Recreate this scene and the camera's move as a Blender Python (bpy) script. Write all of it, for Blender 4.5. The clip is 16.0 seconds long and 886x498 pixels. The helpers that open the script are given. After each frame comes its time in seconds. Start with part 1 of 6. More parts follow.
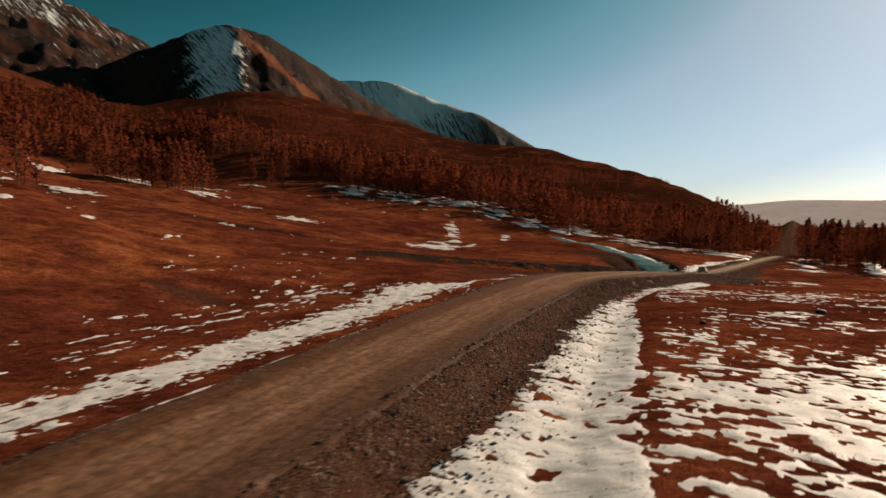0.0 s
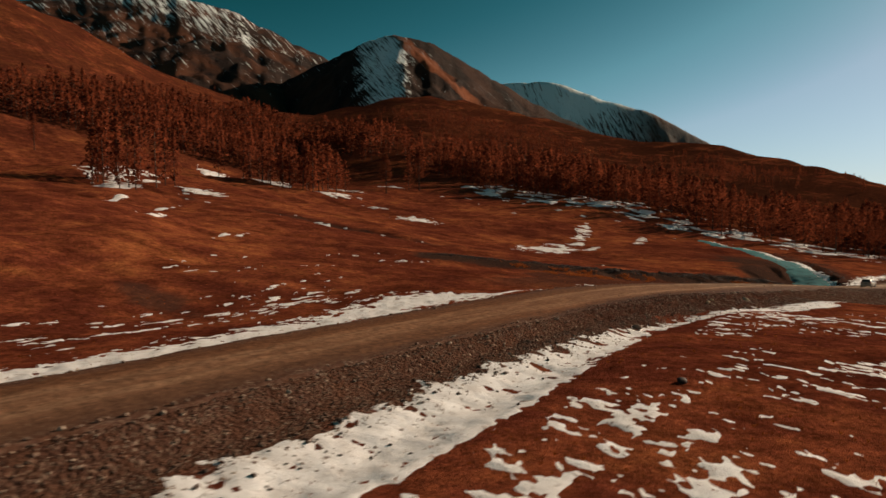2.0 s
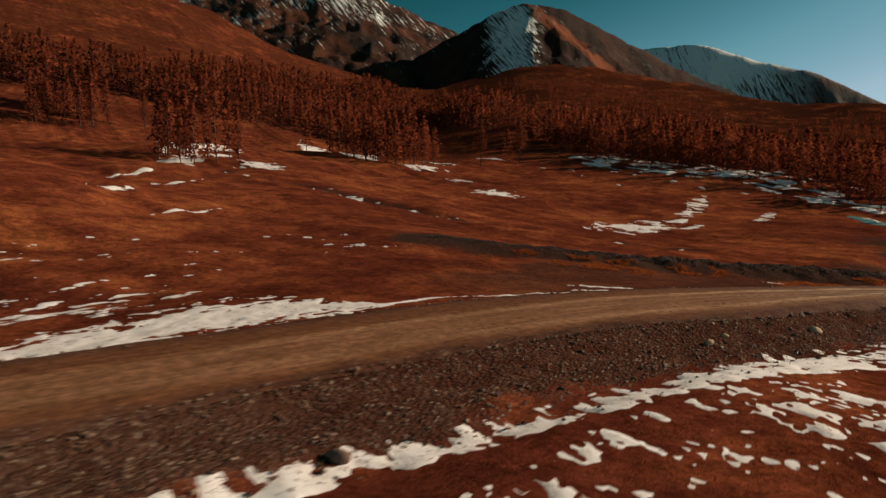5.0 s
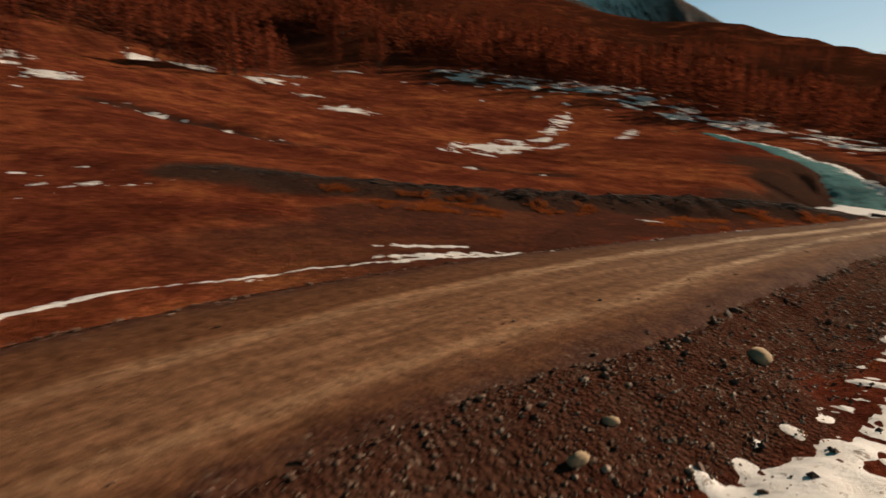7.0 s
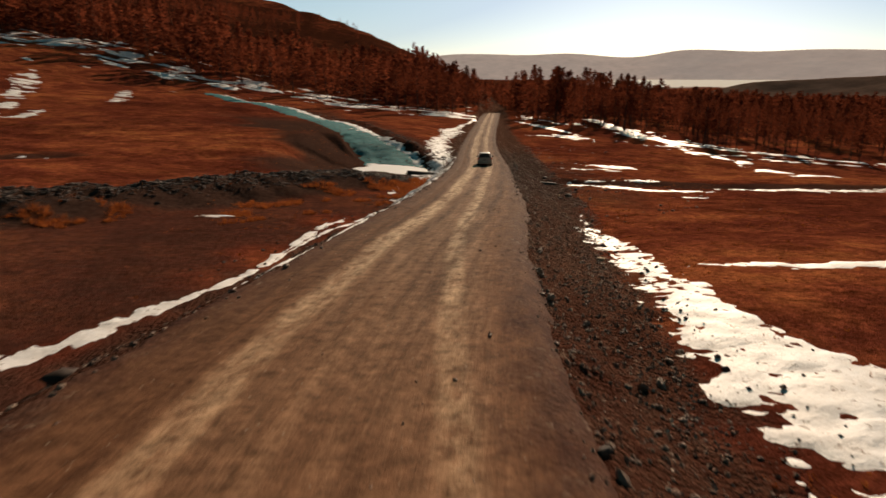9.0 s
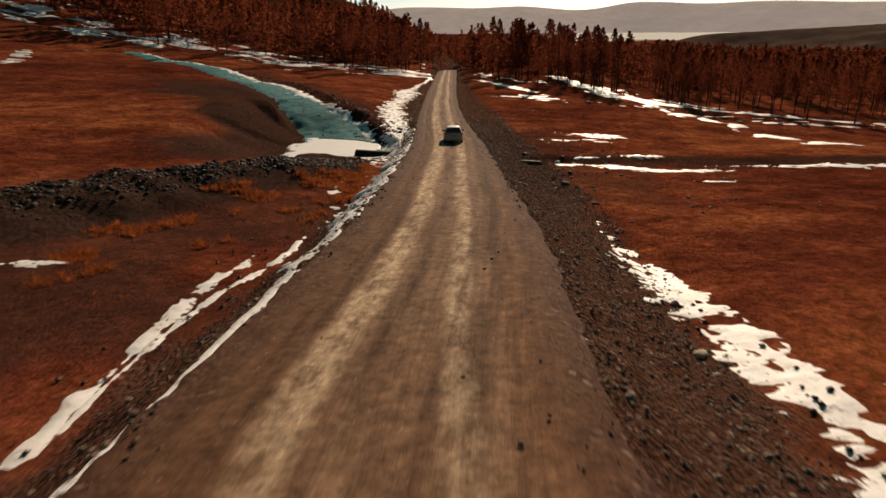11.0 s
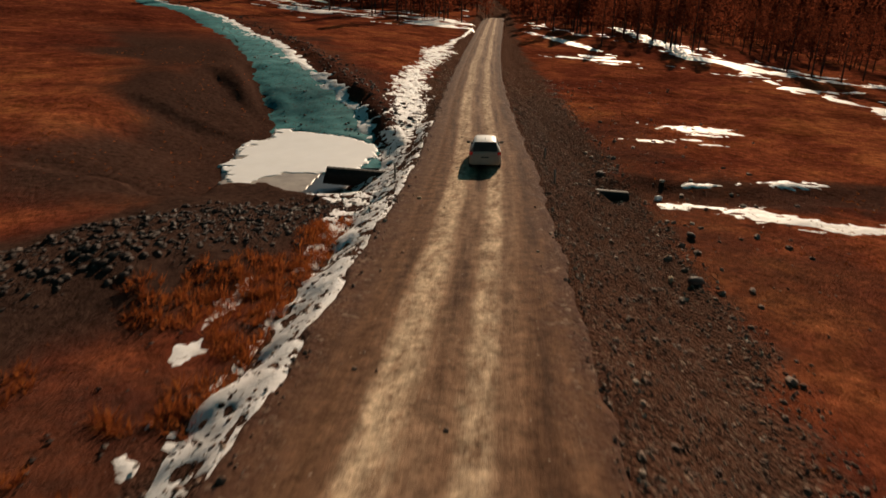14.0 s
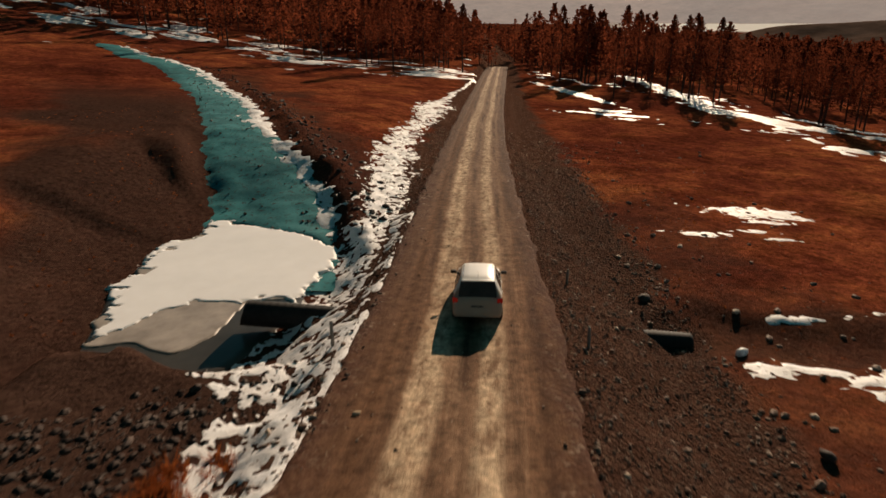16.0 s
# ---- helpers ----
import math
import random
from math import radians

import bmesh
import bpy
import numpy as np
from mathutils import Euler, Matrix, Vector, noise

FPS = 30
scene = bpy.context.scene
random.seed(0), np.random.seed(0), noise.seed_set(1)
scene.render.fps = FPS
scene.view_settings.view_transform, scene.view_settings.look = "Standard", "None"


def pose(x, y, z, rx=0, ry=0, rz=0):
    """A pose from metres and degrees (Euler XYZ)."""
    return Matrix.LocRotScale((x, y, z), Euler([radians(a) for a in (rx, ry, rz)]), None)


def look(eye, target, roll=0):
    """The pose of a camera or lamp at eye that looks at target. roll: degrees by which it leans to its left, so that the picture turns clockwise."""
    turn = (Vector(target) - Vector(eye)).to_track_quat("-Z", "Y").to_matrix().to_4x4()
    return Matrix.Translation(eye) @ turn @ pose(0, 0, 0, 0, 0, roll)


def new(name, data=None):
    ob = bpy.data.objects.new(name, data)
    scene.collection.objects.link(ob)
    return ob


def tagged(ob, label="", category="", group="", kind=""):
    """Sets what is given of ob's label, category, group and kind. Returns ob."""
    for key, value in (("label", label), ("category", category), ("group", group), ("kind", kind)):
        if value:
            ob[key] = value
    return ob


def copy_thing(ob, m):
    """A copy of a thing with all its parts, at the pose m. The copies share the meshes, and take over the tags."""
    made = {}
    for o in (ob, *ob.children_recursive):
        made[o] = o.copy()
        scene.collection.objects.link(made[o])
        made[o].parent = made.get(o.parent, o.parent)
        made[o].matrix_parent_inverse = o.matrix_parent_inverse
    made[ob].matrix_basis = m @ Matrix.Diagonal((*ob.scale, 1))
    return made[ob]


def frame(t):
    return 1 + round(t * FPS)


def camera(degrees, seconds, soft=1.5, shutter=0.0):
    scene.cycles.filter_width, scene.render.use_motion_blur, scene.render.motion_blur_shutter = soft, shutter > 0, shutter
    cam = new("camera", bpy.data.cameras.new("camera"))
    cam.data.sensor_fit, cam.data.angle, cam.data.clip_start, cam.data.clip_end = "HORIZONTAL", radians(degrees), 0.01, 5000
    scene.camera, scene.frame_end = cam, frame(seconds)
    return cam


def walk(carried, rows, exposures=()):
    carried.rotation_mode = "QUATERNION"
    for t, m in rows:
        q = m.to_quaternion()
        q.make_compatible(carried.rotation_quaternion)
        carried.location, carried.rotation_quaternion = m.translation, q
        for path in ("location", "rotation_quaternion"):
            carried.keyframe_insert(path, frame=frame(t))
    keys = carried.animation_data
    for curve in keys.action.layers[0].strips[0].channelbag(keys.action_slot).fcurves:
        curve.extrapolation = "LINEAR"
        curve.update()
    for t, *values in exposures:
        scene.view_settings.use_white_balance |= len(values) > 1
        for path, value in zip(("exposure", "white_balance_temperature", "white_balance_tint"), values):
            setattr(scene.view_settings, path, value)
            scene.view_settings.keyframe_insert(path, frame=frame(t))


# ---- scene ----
cam = camera(68.9, 16.0, 1.5, 0.5)
PATH = [
    (0, (0.455, -0.914, 6.399), (0.438, 1.084, 6.304), -0.3),
    (0.5, (4.555, 2.865, 6.080), (4.408, 4.858, 5.995), -0.2),
    (1, (8.576, 7.105, 5.905), (8.300, 9.084, 5.823), -0.3),
    (1.5, (12.147, 11.713, 5.780), (11.744, 13.671, 5.697), -0.4),
    (2, (15.234, 15.692, 5.644), (14.716, 17.622, 5.559), -0.2),
    (2.5, (17.984, 19.839, 5.590), (17.367, 21.740, 5.499), -0.1),
    (3, (20.303, 25.302, 5.472), (19.595, 27.169, 5.373), -0.2),
    (3.5, (22.213, 30.406, 5.395), (21.432, 32.244, 5.288), -0.1),
    (3.7, (22.817, 32.399, 5.459), (22.014, 34.227, 5.345), -0.2),
    (5.8, (26.803, 56.272, 4.701), (25.873, 58.030, 4.490), -0.9),
    (6, (26.703, 58.140, 4.799), (25.782, 59.899, 4.564), -0.8),
    (6.5, (25.881, 63.578, 4.658), (25.054, 65.372, 4.346), -0.8),
    (7, (24.198, 68.106, 4.652), (23.659, 69.989, 4.243), -0.7),
    (7.5, (22.323, 72.326, 4.437), (22.250, 74.265, 3.952), -0.8),
    (8, (21.121, 76.347, 4.299), (21.477, 78.243, 3.772), -0.5),
    (8.5, (20.812, 80.427, 4.207), (21.479, 82.236, 3.674), -0.3),
    (9, (21.089, 84.337, 4.180), (21.956, 86.059, 3.646), -0.2),
    (9.2, (21.410, 85.941, 4.147), (22.331, 87.632, 3.607), -0.1),
    (11.3, (29.436, 101.086, 3.713), (30.400, 102.701, 3.035), -0.4),
    (11.5, (30.526, 102.746, 3.656), (31.478, 104.363, 2.963), -0.3),
    (12, (33.229, 106.805, 3.674), (34.142, 108.421, 2.930), -0.2),
    (12.5, (35.951, 110.830, 3.742), (36.822, 112.439, 2.934), -0.1),
    (13, (38.299, 114.417, 3.703), (39.142, 116.022, 2.860), 0.0),
    (13.5, (40.373, 117.601, 3.597), (41.202, 119.216, 2.758), 0.0),
    (14, (42.118, 120.464, 3.474), (42.947, 122.096, 2.669), 0.1),
    (14.5, (43.959, 123.418, 3.435), (44.791, 125.068, 2.671), 0.0),
    (15, (45.772, 126.324, 3.423), (46.605, 127.988, 2.687), -0.1),
    (15.5, (47.575, 129.171, 3.429), (48.409, 130.843, 2.718), -0.2),
    (16, (49.499, 132.170, 3.336), (50.334, 133.853, 2.652), -0.3),
]
EXPOSURE = 0.12
walk(cam, [(t, look(eye, target, roll)) for t, eye, target, roll in PATH], [(0, EXPOSURE), (6.5, EXPOSURE), (9, EXPOSURE + 0.06), (11.5, EXPOSURE), (16, EXPOSURE + 0.02)])

# ---- sky and sun ----
SUN_AZ, SUN_EL = math.radians(45), math.radians(21)
world = bpy.data.worlds.new("sky")
scene.world = world
world.use_nodes = True
wn = world.node_tree.nodes
wl = world.node_tree.links
wn.clear()
sky = wn.new("ShaderNodeTexSky")
sky.sky_type, sky.sun_disc = "NISHITA", False
sky.sun_elevation, sky.sun_rotation = SUN_EL, SUN_AZ
sky.altitude, sky.air_density, sky.dust_density, sky.ozone_density = 1500, 0.8, 1.1, 1.0
tint = wn.new("ShaderNodeMix")  # the air's teal cast, fading to white where the sky is bright
tint.data_type, tint.blend_type = "RGBA", "MULTIPLY"
tint.inputs[0].default_value = 1.0
bright, cast = wn.new("ShaderNodeRGBToBW"), wn.new("ShaderNodeValToRGB")
for k, (place, shade) in enumerate(((0.12, (0.008, 0.42, 0.27, 1)), (0.20, (0.20, 0.70, 0.53, 1)), (0.30, (0.70, 1.16, 0.92, 1)), (0.45, (1.22, 1.28, 1.14, 1)), (1.0, (0.80, 0.88, 0.98, 1)))):
    stop = cast.color_ramp.elements[k] if k < 2 else cast.color_ramp.elements.new(place)
    stop.position, stop.color = place, shade
scaled = wn.new("ShaderNodeMath")
scaled.operation = "MULTIPLY"
scaled.inputs[1].default_value = 0.08
wl.new(sky.outputs[0], bright.inputs[0])
wl.new(bright.outputs[0], scaled.inputs[0])
wl.new(scaled.outputs[0], cast.inputs[0])
wl.new(cast.outputs[0], tint.inputs[7])
back = wn.new("ShaderNodeBackground")
back.inputs["Strength"].default_value = 0.06
out = wn.new("ShaderNodeOutputWorld")
wl.new(sky.outputs[0], tint.inputs[6])
wl.new(tint.outputs[2], back.inputs["Color"])
wl.new(back.outputs[0], out.inputs["Surface"])

sun = new("sun", bpy.data.lights.new("sun", "SUN"))
sun.data.energy, sun.data.angle, sun.data.color = 5.0, math.radians(0.5), (1.0, 0.76, 0.53)
sun_from = Vector((math.sin(SUN_AZ) * math.cos(SUN_EL), math.cos(SUN_AZ) * math.cos(SUN_EL), math.sin(SUN_EL)))
sun.matrix_world = look(sun_from * 200, (0, 0, 0))


# ---- materials ----
class Nodes:
    """A small writer of node trees."""

    def __init__(self, name, rough=0.9, metal=0.0, spec=0.2):
        self.mat = bpy.data.materials.new(name)
        self.mat.use_nodes = True
        self.tree = self.mat.node_tree
        self.bsdf = self.tree.nodes["Principled BSDF"]
        self.bsdf.inputs["Roughness"].default_value = rough
        self.bsdf.inputs["Metallic"].default_value = metal
        self.bsdf.inputs["Specular IOR Level"].default_value = spec

    def node(self, kind, **sets):
        n = self.tree.nodes.new(kind)
        for k, v in sets.items():
            n.inputs[k.replace("_", " ")].default_value = v
        return n

    def link(self, a, b):
        self.tree.links.new(a, b)

    def coords(self, kind="Object", scale=(1, 1, 1), turn=(0, 0, 0)):
        c, m = self.node("ShaderNodeTexCoord"), self.node("ShaderNodeMapping")
        m.inputs["Scale"].default_value, m.inputs["Rotation"].default_value = scale, turn
        self.link(c.outputs[kind], m.inputs["Vector"])
        return m.outputs[0]

    def noise(self, at, scale, detail=4.0, rough=0.55, distort=0.0):
        n = self.node("ShaderNodeTexNoise", Scale=scale, Detail=detail, Roughness=rough, Distortion=distort)
        self.link(at, n.inputs["Vector"])
        return n.outputs["Fac"]

    def ramp(self, fac, *stops):
        r = self.node("ShaderNodeValToRGB")
        e = r.color_ramp.elements
        while len(e) < len(stops):
            e.new(0.5)
        for k, (p, c) in enumerate(stops):
            e[k].position = p
            e[k].color = (*c, 1) if hasattr(c, "__len__") else (c, c, c, 1)
        self.link(fac, r.inputs["Fac"])
        return r.outputs["Color"]

    def mix(self, fac, a, b, blend="MIX"):
        m = self.node("ShaderNodeMix")
        m.data_type, m.blend_type = "RGBA", blend
        for value, k in ((fac, 0), (a, 6), (b, 7)):
            if hasattr(value, "is_linked"):
                self.link(value, m.inputs[k])
            elif hasattr(value, "__len__"):
                m.inputs[k].default_value = (*value, 1)
            else:
                m.inputs[k].default_value = value
        return m.outputs[2]

    def math(self, op, a, b=0.0):
        m = self.node("ShaderNodeMath")
        m.operation = op
        for value, k in ((a, 0), (b, 1)):
            if hasattr(value, "is_linked"):
                self.link(value, m.inputs[k])
            else:
                m.inputs[k].default_value = value
        return m.outputs[0]

    def attr(self, name):
        a = self.node("ShaderNodeAttribute")
        a.attribute_name = name
        return a.outputs["Fac"]

    def bump(self, height, strength=0.4, distance=0.05, under=None):
        b = self.node("ShaderNodeBump", Strength=strength, Distance=distance)
        self.link(height, b.inputs["Height"])
        if under is not None:
            self.link(under, b.inputs["Normal"])
        self.link(b.outputs[0], self.bsdf.inputs["Normal"])
        return b.outputs[0]

    def color(self, c):
        if hasattr(c, "is_linked"):
            self.link(c, self.bsdf.inputs["Base Color"])
        else:
            self.bsdf.inputs["Base Color"].default_value = (*c, 1)

    def set(self, name, value):
        if hasattr(value, "is_linked"):
            self.link(value, self.bsdf.inputs[name])
        else:
            self.bsdf.inputs[name].default_value = value


def grass_and_soil():
    n = Nodes("autumn_grass", 1.0, 0, 0.0)
    at = n.coords()
    big, mid, fine = n.noise(at, 0.03, 5, 0.6), n.noise(at, 0.22, 6, 0.65), n.noise(at, 4.0, 6, 0.75)
    patch = n.mix(0.5, big, mid)
    grass = n.ramp(patch, (0.36, (0.105, 0.026, 0.017)), (0.47, (0.195, 0.048, 0.026)), (0.545, (0.33, 0.090, 0.039)), (0.64, (0.50, 0.165, 0.058)))
    streak = n.noise(n.coords("Object", (1, 1, 2.5)), 0.16, 8, 0.72, 0.6)
    grass = n.mix(n.ramp(streak, (0.5, 0.0), (0.68, 0.75)), grass, (0.075, 0.018, 0.009))
    grass = n.mix(n.ramp(fine, (0.42, 0.0), (0.7, 0.7)), grass, (0.045, 0.012, 0.007))
    shrubs = n.math("MULTIPLY", n.attr("shrub"), n.ramp(n.noise(n.coords("Object", (1, 1, 1.6)), 0.035, 9, 0.74), (0.37, 0.0), (0.49, 0.92)))
    grass = n.mix(shrubs, grass, n.ramp(n.noise(at, 0.3, 5, 0.7), (0.35, (0.030, 0.012, 0.008)), (0.7, (0.085, 0.026, 0.013))))
    rough_grass = n.noise(at, 1.3, 9, 0.78)
    grass = n.mix(1.0, grass, n.ramp(rough_grass, (0.34, 0.42), (0.5, 0.82), (0.66, 1.3)), "MULTIPLY")
    gravel, knobs = gravel_tone(n, at)
    dark = n.ramp(n.noise(at, 3.0, 6, 0.7), (0.3, (0.026, 0.014, 0.011)), (0.7, (0.085, 0.047, 0.035)))
    col = n.mix(n.attr("gravel"), grass, gravel)
    col = n.mix(n.attr("dark"), col, dark)
    col = n.mix(n.attr("valley_snow"), col, (0.92, 0.90, 0.88))
    n.color(col)
    lumps = n.mix(0.5, n.noise(at, 2.2, 6, 0.7), n.noise(at, 9.0, 4, 0.7))
    n.bump(n.mix(n.attr("gravel"), lumps, knobs), 1.0, 0.2)
    return n.mat


def gravel_tone(n, at):
    """Brown earth full of small stones, a few of them pale."""
    cell = n.node("ShaderNodeTexVoronoi", Scale=7.0)
    n.link(at, cell.inputs["Vector"])
    bits = n.node("ShaderNodeTexVoronoi", Scale=19.0)
    n.link(at, bits.inputs["Vector"])
    stones = n.ramp(n.math("FRACT", n.math("MULTIPLY", cell.outputs["Color"], 3.7)), (0.0, (0.050, 0.024, 0.018)), (0.60, (0.095, 0.048, 0.035)), (0.90, (0.150, 0.092, 0.068)), (0.98, (0.36, 0.27, 0.21)))
    chips = n.ramp(n.math("FRACT", n.math("MULTIPLY", bits.outputs["Color"], 5.3)), (0.0, (0.058, 0.027, 0.020)), (0.7, (0.102, 0.052, 0.037)), (0.96, (0.25, 0.17, 0.125)))
    earth = n.ramp(n.noise(at, 2.4, 7, 0.72), (0.34, (0.058, 0.025, 0.017)), (0.66, (0.120, 0.056, 0.035)))
    col = n.mix(n.ramp(n.noise(at, 1.1, 5, 0.65), (0.40, 0.15), (0.60, 0.85)), earth, n.mix(n.ramp(n.noise(at, 0.6, 4), (0.45, 0.0), (0.55, 1.0)), stones, chips))
    ruddy = n.math("MULTIPLY", n.attr("ruddy"), n.ramp(n.noise(at, 0.9, 5, 0.65), (0.38, 0.35), (0.6, 1.0)))
    col = n.mix(ruddy, col, n.ramp(n.noise(at, 3.5, 7, 0.75), (0.34, (0.030, 0.011, 0.008)), (0.52, (0.062, 0.023, 0.015)), (0.68, (0.130, 0.058, 0.038))))
    height = n.mix(0.5, n.ramp(cell.outputs["Distance"], (0.0, 1.0), (0.75, 0.0)), n.noise(at, 3.0, 7, 0.75))
    return col, height


def road_dirt():
    """Packed earth: across the road in u of the map, along it in v, in metres."""
    n = Nodes("packed_dirt", 0.9, 0, 0.03)
    at = n.coords("UV")
    sep = n.node("ShaderNodeSeparateXYZ")
    n.link(at, sep.inputs[0])
    across, run = sep.outputs[0], n.math("DIVIDE", sep.outputs[1], 200.0)
    long_ = n.coords("UV", (1, 0.06, 1))
    sway = n.math("MULTIPLY", n.math("SUBTRACT", n.noise(n.coords("UV", (0, 0.035, 1)), 1.0, 3), 0.5), 0.9)
    frayed = n.math("MULTIPLY", n.math("SUBTRACT", n.noise(n.coords("UV", (1, 0.35, 1)), 1.6, 6, 0.7), 0.5), 0.5)
    wander = n.math("ADD", n.math("ADD", across, sway), frayed)

    def lane(middle, inner, outer, full=1.0):
        q = n.math("ABSOLUTE", n.math("SUBTRACT", wander, middle))
        return n.ramp(n.math("DIVIDE", q, 6.0), (inner / 6.0, full), (outer / 6.0, 0.0))

    def times(*masks):
        out = masks[0]
        for m in masks[1:]:
            out = n.math("MULTIPLY", out, m)
        return out

    fine, grit = n.noise(at, 6.0, 6, 0.7), n.noise(at, 2.2, 8, 0.8)
    streaks = n.noise(long_, 2.6, 6, 0.68)
    wide = n.math("MULTIPLY", n.attr("lane"), 0.5)
    off = n.math("ABSOLUTE", n.math("SUBTRACT", n.math("SUBTRACT", wander, 0.2), wide))
    bed = n.ramp(n.math("DIVIDE", n.math("SUBTRACT", off, wide), 6.0), (0.2, 0.5), (0.36, 0.0))
    later = n.ramp(run, (0.30, 0.12), (0.43, 0.35), (0.60, 1.0))
    col = n.ramp(streaks, (0.32, (0.108, 0.055, 0.032)), (0.5, (0.165, 0.088, 0.051)), (0.68, (0.225, 0.128, 0.076)))
    col = n.mix(bed, col, n.ramp(streaks, (0.35, (0.215, 0.140, 0.095)), (0.65, (0.335, 0.235, 0.165))))
    patch = n.ramp(n.noise(n.coords("UV", (1, 0.35, 1)), 2.2, 7, 0.74), (0.40, 0.1), (0.50, 0.7), (0.58, 1.0))
    for middle, inner, outer, follow in ((-0.90, 0.28, 0.62, 0.0), (0.95, 0.2, 0.46, 1.0)):
        q = n.math("ABSOLUTE", n.math("SUBTRACT", n.math("SUBTRACT", wander, middle), n.math("MULTIPLY", n.attr("lane"), follow)))
        m = n.ramp(n.math("DIVIDE", q, 6.0), (inner / 6.0, 1.0), (outer / 6.0, 0.0))
        col = n.mix(times(m, patch, later), col, n.ramp(fine, (0.35, (0.44, 0.33, 0.225)), (0.65, (0.66, 0.52, 0.375))))
    broken = n.ramp(n.noise(n.coords("UV", (1, 0.12, 1)), 0.9, 5, 0.65), (0.40, 0.1), (0.58, 1.0))
    for middle, inner, outer in ((2.35, 0.10, 0.50), (-1.72, 0.05, 0.32), (0.12, 0.06, 0.36), (-2.7, 0.04, 0.30), (1.6, 0.04, 0.26)):
        col = n.mix(times(lane(middle, inner, outer, 0.9), broken, later), col, (0.060, 0.032, 0.021))
    col = n.mix(n.ramp(n.noise(n.coords("UV", (1, 0.25, 1)), 0.5, 5, 0.6), (0.45, 0.0), (0.62, 0.4)), col, (0.13, 0.070, 0.042))
    col = n.mix(times(lane(3.6, 1.3, 2.4, 0.6), n.ramp(run, (0.18, 1.0), (0.28, 0.0))), col, n.mix(fine, (0.085, 0.055, 0.042), (0.125, 0.083, 0.062)))
    col = n.mix(lane(-3.6, 1.3, 2.3, 0.55), col, n.mix(fine, (0.075, 0.040, 0.026), (0.14, 0.078, 0.048)))
    col = n.mix(1.0, col, n.ramp(run, (0.10, (1.0, 0.84, 0.76)), (0.30, (1.05, 0.82, 0.68)), (0.44, (1.05, 0.85, 0.72)), (0.56, (1.08, 1.03, 1.0))), "MULTIPLY")
    col = n.mix(1.0, col, n.ramp(grit, (0.36, 0.5), (0.5, 1.0), (0.64, 1.5)), "MULTIPLY")
    pebbles = n.node("ShaderNodeTexVoronoi", Scale=4.0)
    n.link(at, pebbles.inputs["Vector"])
    col = n.mix(n.ramp(pebbles.outputs["Distance"], (0.05, 0.75), (0.11, 0.0)), col, n.ramp(n.math("FRACT", n.math("MULTIPLY", pebbles.outputs["Color"], 7.1)), (0.3, (0.07, 0.042, 0.03)), (0.8, (0.50, 0.40, 0.31))))
    world_at = n.coords()
    gravel, knobs = gravel_tone(n, world_at)
    rim = n.ramp(n.math("ADD", n.attr("rim"), n.math("MULTIPLY", n.math("SUBTRACT", n.noise(n.coords("UV", (1, 0.5, 1)), 1.3, 7, 0.72), 0.5), 0.75)), (0.64, 0.0), (0.92, 1.0))
    n.color(n.mix(rim, col, gravel))
    n.bump(n.mix(rim, n.mix(0.5, n.noise(long_, 5.0, 5, 0.7), n.noise(at, 8.0, 5, 0.75)), knobs), 0.6, 0.07)
    return n.mat


def old_snow():
    n = Nodes("old_snow", 0.6, 0, 0.3)
    at = n.coords()
    big, fine = n.noise(at, 0.8, 5, 0.6), n.noise(at, 6.0, 5, 0.7)
    col = n.ramp(big, (0.3, (0.76, 0.72, 0.71)), (0.6, (0.91, 0.90, 0.92)))
    col = n.mix(n.ramp(fine, (0.62, 0.0), (0.85, 0.35)), col, (0.42, 0.34, 0.27))
    specks = n.noise(n.coords("Object", (1, 1, 1), (0, 0, 0.5)), 2.6, 6, 0.78)
    col = n.mix(n.ramp(specks, (0.59, 0.0), (0.63, 0.9)), col, (0.13, 0.065, 0.04))
    n.color(col)
    n.bump(n.mix(0.5, n.noise(n.coords("Object", (0.5, 2.4, 1), (0, 0, 0.5)), 1.6, 5, 0.65), fine), 0.6, 0.10)
    return n.mat


def brook_ice():
    n = Nodes("brook_ice", 0.8, 0, 0.1)
    at = n.coords()
    a, b = n.noise(at, 0.35, 5, 0.6), n.noise(at, 3.0, 5, 0.7)
    # Dark teal base holds the blue shade lying over the brook's ice and snow.
    col = n.ramp(a, (0.35, (0.018, 0.150, 0.172)), (0.65, (0.032, 0.225, 0.25)))
    col = n.mix(n.ramp(b, (0.57, 0.0), (0.63, 0.9)), col, (0.03, 0.028, 0.026))
    n.color(col)
    n.bump(n.mix(0.5, a, b), 0.5, 0.1)
    n.set("Roughness", n.ramp(b, (0.3, 0.7), (0.7, 0.9)))
    return n.mat


